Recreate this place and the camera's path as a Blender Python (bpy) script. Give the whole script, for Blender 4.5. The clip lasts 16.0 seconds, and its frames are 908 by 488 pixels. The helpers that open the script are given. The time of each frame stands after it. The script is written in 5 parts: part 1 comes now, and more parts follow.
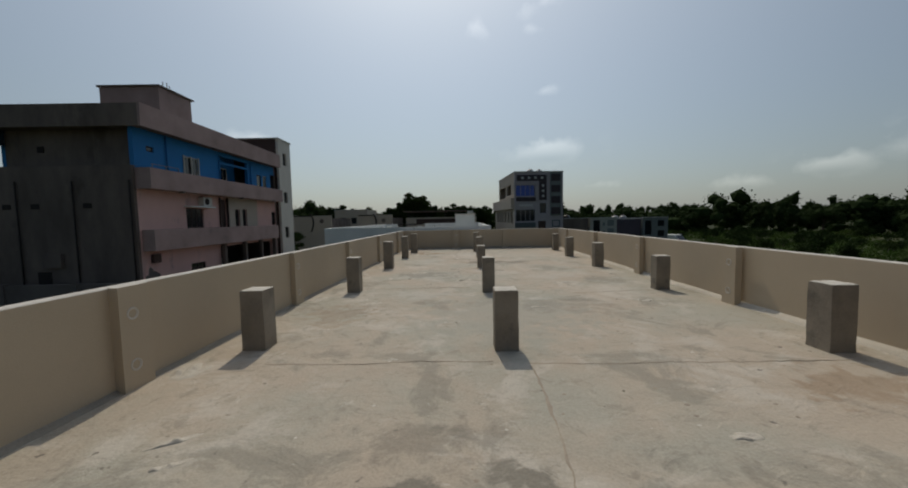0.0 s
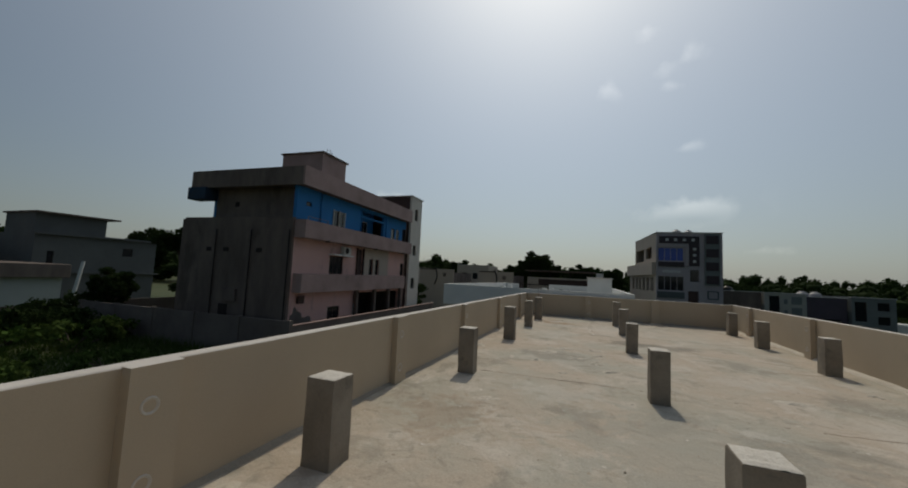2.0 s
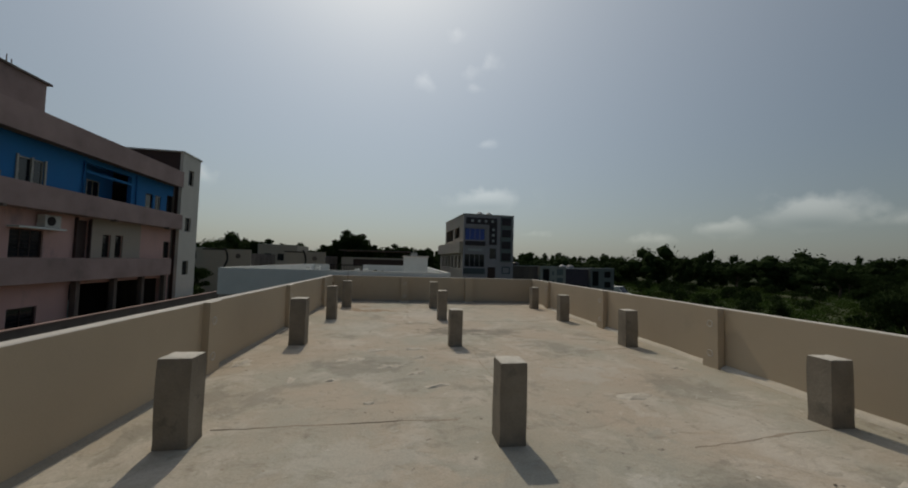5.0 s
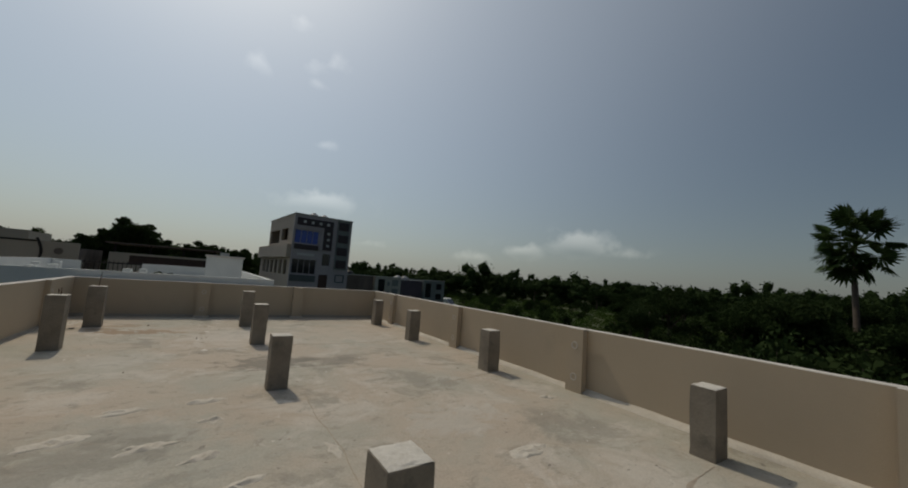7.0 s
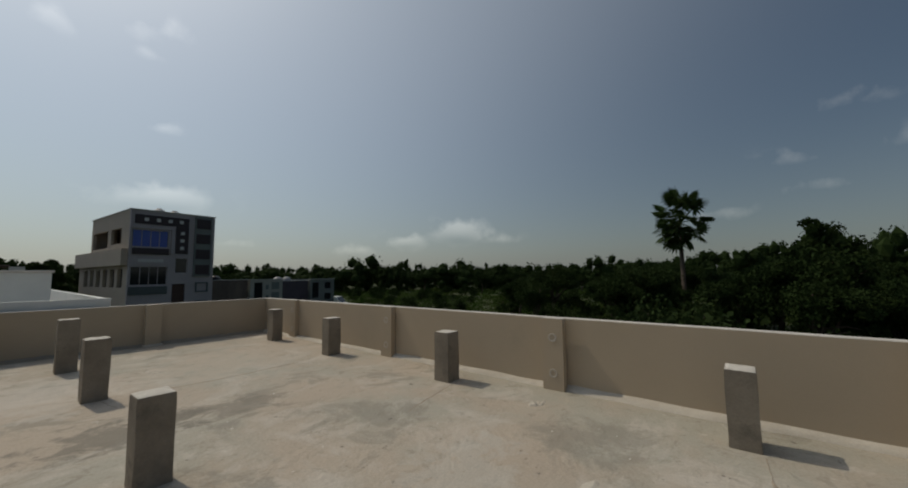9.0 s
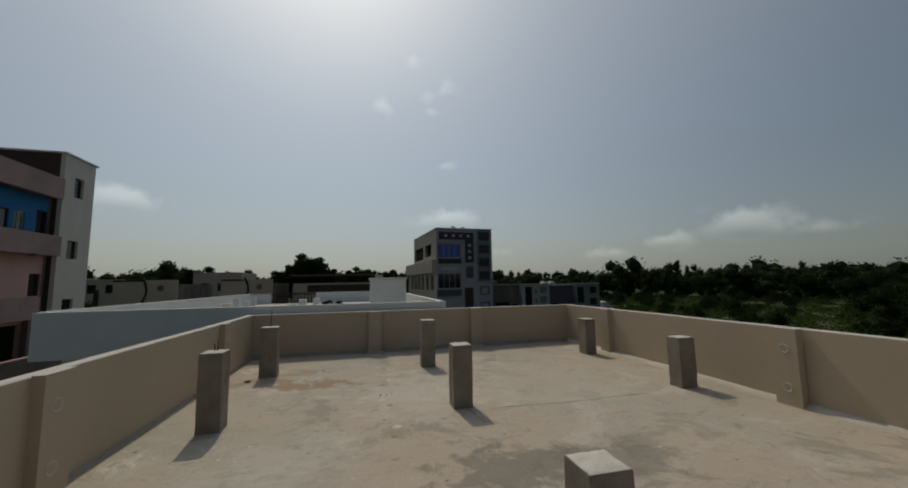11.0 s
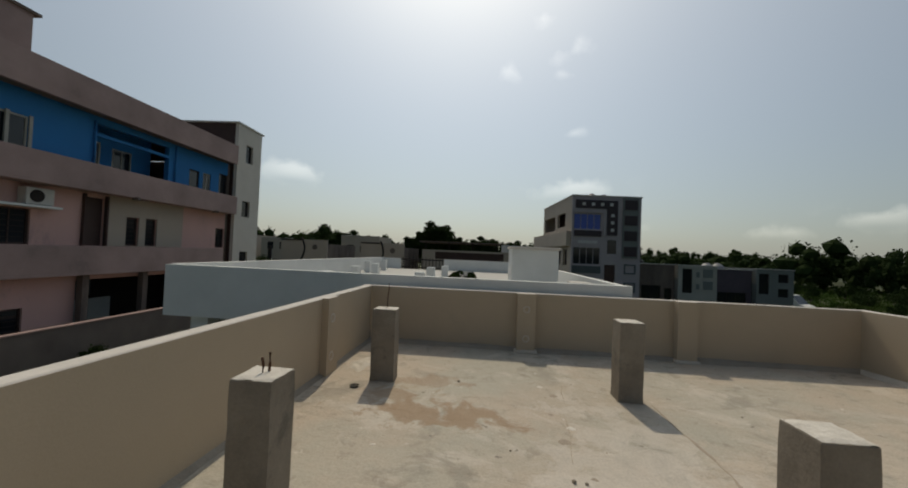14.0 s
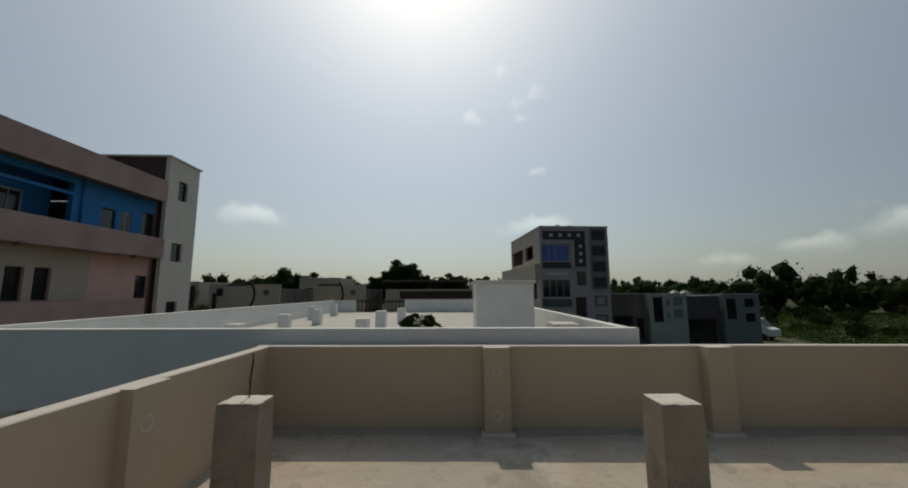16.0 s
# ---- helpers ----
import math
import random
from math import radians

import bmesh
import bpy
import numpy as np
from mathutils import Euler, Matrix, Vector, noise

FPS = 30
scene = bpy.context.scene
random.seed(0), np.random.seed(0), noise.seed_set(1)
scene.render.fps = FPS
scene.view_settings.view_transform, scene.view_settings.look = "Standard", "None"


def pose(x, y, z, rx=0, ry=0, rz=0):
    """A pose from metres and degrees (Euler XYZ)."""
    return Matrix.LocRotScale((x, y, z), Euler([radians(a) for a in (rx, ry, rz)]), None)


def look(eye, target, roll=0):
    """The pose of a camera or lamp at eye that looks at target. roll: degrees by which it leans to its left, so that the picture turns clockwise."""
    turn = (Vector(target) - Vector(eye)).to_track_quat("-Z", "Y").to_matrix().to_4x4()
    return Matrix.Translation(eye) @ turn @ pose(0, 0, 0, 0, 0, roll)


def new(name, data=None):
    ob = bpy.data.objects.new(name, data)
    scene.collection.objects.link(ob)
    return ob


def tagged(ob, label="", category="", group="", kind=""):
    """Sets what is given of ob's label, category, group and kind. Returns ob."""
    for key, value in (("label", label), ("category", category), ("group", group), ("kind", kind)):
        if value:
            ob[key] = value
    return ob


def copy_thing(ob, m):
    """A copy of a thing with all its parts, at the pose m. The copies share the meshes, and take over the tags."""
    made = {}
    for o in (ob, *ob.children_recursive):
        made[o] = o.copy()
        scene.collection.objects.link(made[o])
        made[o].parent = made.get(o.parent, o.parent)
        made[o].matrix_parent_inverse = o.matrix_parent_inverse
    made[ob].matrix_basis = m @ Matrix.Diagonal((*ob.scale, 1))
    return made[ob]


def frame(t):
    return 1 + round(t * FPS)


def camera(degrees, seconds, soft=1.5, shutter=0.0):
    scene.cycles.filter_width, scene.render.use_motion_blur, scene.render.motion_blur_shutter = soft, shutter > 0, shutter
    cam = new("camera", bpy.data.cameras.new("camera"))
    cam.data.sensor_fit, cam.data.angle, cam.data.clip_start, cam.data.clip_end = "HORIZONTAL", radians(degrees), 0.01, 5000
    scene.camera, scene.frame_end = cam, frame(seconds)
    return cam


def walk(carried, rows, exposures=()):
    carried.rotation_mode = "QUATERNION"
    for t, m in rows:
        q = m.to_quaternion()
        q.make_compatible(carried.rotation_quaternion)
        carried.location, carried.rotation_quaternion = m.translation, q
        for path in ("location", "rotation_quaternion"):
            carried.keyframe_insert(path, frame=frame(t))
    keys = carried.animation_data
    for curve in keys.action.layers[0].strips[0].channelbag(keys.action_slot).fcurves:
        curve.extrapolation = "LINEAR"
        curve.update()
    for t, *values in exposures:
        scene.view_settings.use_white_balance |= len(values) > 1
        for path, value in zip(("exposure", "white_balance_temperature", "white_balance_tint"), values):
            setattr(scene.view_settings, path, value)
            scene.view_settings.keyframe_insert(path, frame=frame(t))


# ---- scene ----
cam = camera(102.5, 16.0, soft=1.9)
PATH = [
    (0, (-0.361, 0.199, 1.42), (-0.423, 2.193, 1.283), -1.1),
    (0.5, (-0.604, 0.55, 1.455), (-0.751, 2.543, 1.372), -1.3),
    (1, (-0.774, 0.912, 1.479), (-1.456, 2.788, 1.605), -0.4),
    (1.5, (-0.857, 1.306, 1.495), (-2.002, 2.943, 1.583), 1.0),
    (2, (-0.789, 1.717, 1.526), (-1.489, 3.583, 1.693), 2.7),
    (2.5, (-0.723, 2.19, 1.533), (-0.824, 4.168, 1.807), 2.4),
    (3, (-0.768, 2.617, 1.545), (-0.526, 4.59, 1.763), 3.9),
    (3.5, (-0.819, 2.977, 1.52), (-0.457, 4.941, 1.621), 1.6),
    (3.7, (-0.839, 3.173, 1.552), (-0.556, 5.148, 1.68), 0.7),
    (5.8, (-0.883, 4.75, 1.478), (-0.592, 6.728, 1.56), 2.3),
    (6, (-0.9, 4.931, 1.486), (-0.518, 6.891, 1.611), 3.1),
    (6.5, (-0.83, 5.34, 1.443), (-0.088, 7.193, 1.558), 2.8),
    (7, (-0.745, 5.686, 1.482), (0.35, 7.349, 1.677), 4.3),
    (7.5, (-0.752, 6.01, 1.494), (0.867, 7.152, 1.764), -3.7),
    (8, (-0.678, 6.377, 1.481), (1.041, 7.353, 1.785), -0.9),
    (8.2, (-0.656, 6.539, 1.479), (1.096, 7.477, 1.71), 0.0),
    (10.3, (-0.872, 8.335, 1.489), (0.064, 10.092, 1.695), -2.2),
    (10.5, (-0.909, 8.499, 1.482), (-0.028, 10.286, 1.665), -1.3),
    (11, (-1.0, 9.041, 1.517), (-0.533, 10.975, 1.727), -1.0),
    (11.5, (-1.165, 9.529, 1.533), (-1.063, 11.511, 1.781), 0.8),
    (12, (-1.305, 9.984, 1.542), (-1.912, 11.865, 1.845), 0.6),
    (12.5, (-1.394, 10.455, 1.544), (-2.547, 12.07, 1.793), 0.6),
    (13, (-1.406, 10.884, 1.541), (-2.107, 12.749, 1.719), -2.0),
    (13.5, (-1.365, 11.326, 1.541), (-1.86, 13.25, 1.776), -1.1),
    (14, (-1.431, 11.75, 1.499), (-1.619, 13.741, 1.545), 2.4),
    (14.5, (-1.396, 12.15, 1.465), (-1.348, 14.147, 1.365), -0.2),
    (15, (-1.337, 12.586, 1.458), (-1.36, 14.58, 1.308), 0.6),
    (15.5, (-1.335, 13.037, 1.497), (-1.365, 15.037, 1.497), -0.5),
    (16, (-1.214, 13.485, 1.506), (-1.234, 15.468, 1.762), -0.2),
]
walk(cam, [(t, look(eye, target, roll)) for t, eye, target, roll in PATH],
     [(t, -0.87 + d, k + 370, 6.6) for t, d, k in ((0, 0.0, 6650), (1.5, -0.1, 6750), (3.5, -0.25, 6950), (6.25, -0.27, 6900), (8, -0.08, 6800), (11, -0.27, 6950), (11.6, -0.27, 7050), (12.5, 0.22, 7200), (14.5, 0.15, 7200), (16, 0.06, 7100))])

SKY_STRENGTH, SKY_DUST, SKY_SAT = 0.157, 0.45, 1.04


# ---------------------------------------------------------------- light
SUN_EL, SUN_AZ = radians(52.0), radians(7.0)          # sun ahead of the walk, a little to the left (towards -x)
sun_way = Vector((-math.sin(SUN_AZ) * math.cos(SUN_EL), math.cos(SUN_AZ) * math.cos(SUN_EL), math.sin(SUN_EL)))
sun = new("sun", bpy.data.lights.new("sun", "SUN"))
sun.data.energy, sun.data.angle, sun.data.color = 2.8, radians(0.6), (1.0, 0.915, 0.81)
sun.matrix_world = look((0, 0, 60), Vector((0, 0, 60)) - sun_way)

world = bpy.data.worlds.new("sky")
scene.world = world
world.use_nodes = True
wn, wl = world.node_tree.nodes, world.node_tree.links
wn.clear()


def wnode(kind, **values):
    n = wn.new(kind)
    for k, v in values.items():
        n.inputs[k].default_value = v
    return n


def wmath(op, a, b=None, c=None):
    n = wn.new("ShaderNodeMath")
    n.operation = op
    for i, v in enumerate((a, b, c)):
        if v is None:
            continue
        if isinstance(v, (int, float)):
            n.inputs[i].default_value = v
        else:
            wl.new(v, n.inputs[i])
    return n.outputs[0]


sky = wn.new("ShaderNodeTexSky")
sky.sky_type, sky.sun_disc, sky.sun_elevation, sky.sun_rotation = "NISHITA", False, SUN_EL, -SUN_AZ
sky.altitude, sky.air_density, sky.dust_density, sky.ozone_density = 20.0, 1.0, SKY_DUST, 1.0
coords = wn.new("ShaderNodeTexCoord")
wide = wn.new("ShaderNodeTexNoise")
wide.inputs["Scale"].default_value, wide.inputs["Detail"].default_value = 15.0, 9.0
wl.new(coords.outputs["Generated"], wide.inputs["Vector"])
# small fair-weather clouds: yaw to the left of +y, elevation, half width, half height, density
CLOUDS = ((-12.5, 9.31, 5.6, 2.66, 1.5), (29.5, 9.76, 4.4, 2.24, 1.55), (-52.5, 6.1, 4.8, 2.8, 1.55), (-43.8, 4.8, 3.6, 1.82, 1.25), (-36.0, 3.57, 4.8, 1.26, 0.85),
          (-88.0, 7.05, 3.6, 1.4, 0.7), (-95.7, 12.54, 5.0, 1.54, 0.7), (-100.6, 17.42, 3.5, 1.68, 0.6), (-104.0, 12.64, 4.5, 1.54, 0.55), (-97.0, 9.17, 4.0, 1.26, 0.55),
          (-114.0, 20.05, 6.0, 4.2, 0.75), (-7.1, 32.01, 2.6, 1.82, 0.7), (-12.7, 28.52, 2.2, 1.68, 0.7), (-2.2, 26.02, 2.0, 1.68, 0.65), (-9.5, 27.82, 3.8, 1.68, 0.57),
          (-5.0, 30.38, 3.2, 1.12, 0.45), (-10.5, 25.68, 1.8, 1.12, 0.45), (-12.4, 17.78, 1.8, 1.12, 0.75), (-58.0, 5.07, 4.0, 1.26, 0.75), (-20.0, 4.46, 3.0, 1.26, 0.7))
split = wn.new("ShaderNodeSeparateXYZ")
wl.new(coords.outputs["Generated"], split.inputs[0])
yaw = wmath("MULTIPLY", wmath("ARCTAN2", wmath("MULTIPLY", split.outputs[0], -1.0), split.outputs[1]), 57.2958)
elev = wmath("MULTIPLY", wmath("ARCSINE", split.outputs[2]), 57.2958)
mask, lit = None, 0.30
for cy, ce, w, h, d in CLOUDS:
    du = wmath("DIVIDE", wmath("SUBTRACT", yaw, cy), w)
    dv = wmath("DIVIDE", wmath("SUBTRACT", elev, ce), h)
    flat = wmath("MAXIMUM", dv, wmath("MULTIPLY", dv, -1.9))
    r2 = wmath("ADD", wmath("MULTIPLY", du, du), wmath("MULTIPLY", flat, flat))
    m = wmath("MULTIPLY", wmath("POWER", 2.718, wmath("MULTIPLY", r2, -1.3)), d)
    lit = wmath("ADD", lit, wmath("MULTIPLY", wmath("MULTIPLY", m, dv), 1.0))      # bright tops, grey flat bases
    mask = m if mask is None else wmath("MAXIMUM", mask, m)
puff = wmath("MULTIPLY", wmath("SUBTRACT", wmath("ADD", mask, wmath("MULTIPLY", wmath("SUBTRACT", wide.outputs["Fac"], 0.5), 2.4)), 0.30), 1.7)
puff = wmath("MULTIPLY", wmath("MINIMUM", wmath("MAXIMUM", puff, 0.0), 0.9), wmath("MINIMUM", wmath("MULTIPLY", mask, 4.0), 1.0))
puff = wmath("MULTIPLY", puff, wmath("MAXIMUM", wmath("MINIMUM", lit, 1.0), -0.22))
tint = wn.new("ShaderNodeHueSaturation")
tint.inputs["Saturation"].default_value, tint.inputs["Value"].default_value = SKY_SAT, 1.0
wl.new(sky.outputs[0], tint.inputs["Color"])
facing = wn.new("ShaderNodeVectorMath")
facing.operation = "DOT_PRODUCT"
facing.inputs[1].default_value = sun_way
wl.new(coords.outputs["Generated"], facing.inputs[0])
forward = wmath("MAXIMUM", facing.outputs["Value"], 0.0)


def vscale(vec, k):
    n = wn.new("ShaderNodeVectorMath")
    n.operation = "SCALE"
    if isinstance(vec, tuple):
        n.inputs[0].default_value = vec
    else:
        wl.new(vec, n.inputs[0])
    wl.new(k, n.inputs["Scale"])
    return n.outputs[0]


def vadd(a, b):
    n = wn.new("ShaderNodeVectorMath")
    for sock, v in zip(n.inputs, (a, b)):
        if isinstance(v, tuple):
            sock.default_value = v
        else:
            wl.new(v, sock)
    return n.outputs[0]


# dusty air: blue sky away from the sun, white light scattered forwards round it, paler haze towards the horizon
clear = vscale(tint.outputs[0], wmath("ADD", 0.57, wmath("MULTIPLY", wmath("MULTIPLY", forward, forward), 0.30)))
glow = wmath("ADD", wmath("MULTIPLY", wmath("POWER", forward, 1.9), 3.75), wmath("MULTIPLY", wmath("POWER", forward, 18.0), 4.2))
air = vadd(clear, vscale((1.0, 1.03, 1.03), glow))
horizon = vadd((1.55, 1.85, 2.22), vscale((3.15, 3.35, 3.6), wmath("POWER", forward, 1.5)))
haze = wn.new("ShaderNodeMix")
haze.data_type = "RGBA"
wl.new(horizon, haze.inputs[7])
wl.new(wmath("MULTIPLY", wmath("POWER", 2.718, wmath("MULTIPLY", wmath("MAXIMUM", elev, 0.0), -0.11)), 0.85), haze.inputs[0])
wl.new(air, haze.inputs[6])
bright = wn.new("ShaderNodeVectorMath")      # sunlit cloud adds to the sky behind it
bright.operation = "MULTIPLY_ADD"
bright.inputs[1].default_value = (2.9, 2.85, 2.8)
wl.new(puff, bright.inputs[0])
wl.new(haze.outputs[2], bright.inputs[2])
back = wnode("ShaderNodeBackground", Strength=SKY_STRENGTH)
wl.new(bright.outputs[0], back.inputs["Color"])
wout = wn.new("ShaderNodeOutputWorld")
wl.new(back.outputs[0], wout.inputs["Surface"])


# ---------------------------------------------------------------- materials
def material(name, base, rough=0.85, spec=0.3, metal=0.0, second=None, scale=1.5, amount=0.6, grain=0.10, grain_scale=60.0, bump=0.15,
             bump_scale=90.0, spots=None, spot_scale=0.6, spot_at=0.62, random=0.0, islands=0.0, stretch=(1, 1, 1)):
    """A rough painted, plastered or mineral surface: two colours mixed by a wide noise, fine grain, stains and relief."""
    mat = bpy.data.materials.new(name)
    mat.use_nodes = True
    n, l = mat.node_tree.nodes, mat.node_tree.links
    b = n["Principled BSDF"]
    b.inputs["Roughness"].default_value, b.inputs["Metallic"].default_value = rough, metal
    b.inputs["Specular IOR Level"].default_value = spec
    geo, co = n.new("ShaderNodeNewGeometry"), n.new("ShaderNodeMapping")
    co.inputs["Scale"].default_value = stretch
    l.new(geo.outputs["Position"], co.inputs["Vector"])

    def tex(s, detail=6.0, rough_=0.6):
        t = n.new("ShaderNodeTexNoise")
        t.inputs["Scale"].default_value, t.inputs["Detail"].default_value, t.inputs["Roughness"].default_value = s, detail, rough_
        l.new(co.outputs[0], t.inputs["Vector"])
        return t.outputs["Fac"]

    def ramp(src, lo, hi):
        r = n.new("ShaderNodeMapRange")
        r.inputs["From Min"].default_value, r.inputs["From Max"].default_value = lo, hi
        l.new(src, r.inputs["Value"])
        return r.outputs[0]

    def mix(fac, a, c, mode="MIX"):
        m = n.new("ShaderNodeMix")
        m.data_type, m.blend_type = "RGBA", mode
        for sock, v in ((m.inputs[0], fac), (m.inputs[6], a), (m.inputs[7], c)):
            if isinstance(v, (int, float)):
                sock.default_value = v
            elif isinstance(v, tuple):
                sock.default_value = (*v, 1) if len(v) == 3 else v
            else:
                l.new(v, sock)
        return m.outputs[2]

    def times(src, k):
        m = n.new("ShaderNodeMath")
        m.operation = "MULTIPLY"
        m.inputs[1].default_value = k
        l.new(src, m.inputs[0])
        return m.outputs[0]

    second = second or tuple(c * 0.75 for c in base)
    col = mix(times(ramp(tex(scale), 0.35, 0.68), amount), tuple(base), tuple(second))
    if spots:
        col = mix(times(ramp(tex(spot_scale, 8.0, 0.65), spot_at, spot_at + 0.1), spots[3]), col, tuple(spots[:3]))
    if grain:
        g = ramp(tex(grain_scale, 4.0), 0.25, 0.75)
        col = mix(grain, col, mix(g, (0.25, 0.25, 0.25), (0.75, 0.75, 0.75)), "OVERLAY")
    if random or islands:
        h = n.new("ShaderNodeHueSaturation")
        src = n.new("ShaderNodeObjectInfo").outputs["Random"] if random else geo.outputs["Random Per Island"]
        k = random or islands
        r = n.new("ShaderNodeMapRange")
        r.inputs["To Min"].default_value, r.inputs["To Max"].default_value = 1 - k, 1 + k
        l.new(src, r.inputs["Value"])
        l.new(r.outputs[0], h.inputs["Value"])
        l.new(col, h.inputs["Color"])
        col = h.outputs[0]
    l.new(col, b.inputs["Base Color"])
    if bump:
        bp = n.new("ShaderNodeBump")
        bp.inputs["Strength"].default_value, bp.inputs["Distance"].default_value = bump, 0.02
        l.new(tex(bump_scale, 5.0), bp.inputs["Height"])
        l.new(bp.outputs[0], b.inputs["Normal"])
    return mat


def leafy(name, base, second, islands=0.2):
    mat = material(name, base, rough=0.8, spec=0.03, second=second, scale=0.5, amount=1.0, grain=0, bump=0, islands=islands)
    n, l = mat.node_tree.nodes, mat.node_tree.links
    b = n["Principled BSDF"]
    thin, mixed = n.new("ShaderNodeBsdfTranslucent"), n.new("ShaderNodeMixShader")
    l.new(b.inputs["Base Color"].links[0].from_socket, thin.inputs["Color"])
    mixed.inputs[0].default_value = 0.16
    l.new(b.outputs[0], mixed.inputs[1])
    l.new(thin.outputs[0], mixed.inputs[2])
    l.new(mixed.outputs[0], n["Material Output"].inputs["Surface"])
    return mat




# stains on the slab: place, half sizes, colour, strength
CLAY, DAMP, CEMENT = (0.31, 0.212, 0.132), (0.205, 0.185, 0.15), (0.52, 0.49, 0.43)
GREY = (0.37, 0.357, 0.305)
SLAB_STAINS = ((-0.3, 14.3, 0.9, 1.4, (0.56, 0.51, 0.445), 0.6), (1.8, 14.4, 1.5, 1.4, (0.50, 0.43, 0.345), 0.6), (-2.05, 15.95, 0.55, 0.28, CLAY, 0.5), (-1.85, 15.15, 0.85, 0.36, CLAY, 0.8), (-2.35, 15.55, 0.45, 0.35, CLAY, 0.6), (0.25, 12.0, 0.8, 0.6, DAMP, 0.75), (1.15, 11.9, 0.6, 0.55, DAMP, 0.6), (0.2, 5.7, 1.6, 1.9, GREY, 0.6), (-1.2, 9.4, 1.0, 1.1, GREY, 0.45), (-0.5, 2.45, 0.55, 0.28, DAMP, 0.5),
               (-0.05, 2.1, 0.25, 0.2, DAMP, 0.8), (-0.75, 2.0, 0.3, 0.12, DAMP, 0.8), (2.9, 3.2, 0.7, 0.5, CLAY, 0.55), (-2.3, 5.6, 0.6, 0.8, CLAY, 0.35), (-1.2, 7.0, 0.8, 0.5, CEMENT, 0.5),
               (0.9, 6.6, 0.25, 0.2, CEMENT, 0.9), (1.7, 9.0, 0.8, 0.5, CEMENT, 0.5), (-1.4, 9.4, 0.9, 0.5, DAMP, 0.4), (-1.8, 12.6, 0.8, 0.5, CEMENT, 0.4), (1.3, 6.0, 0.9, 0.6, DAMP, 0.3))


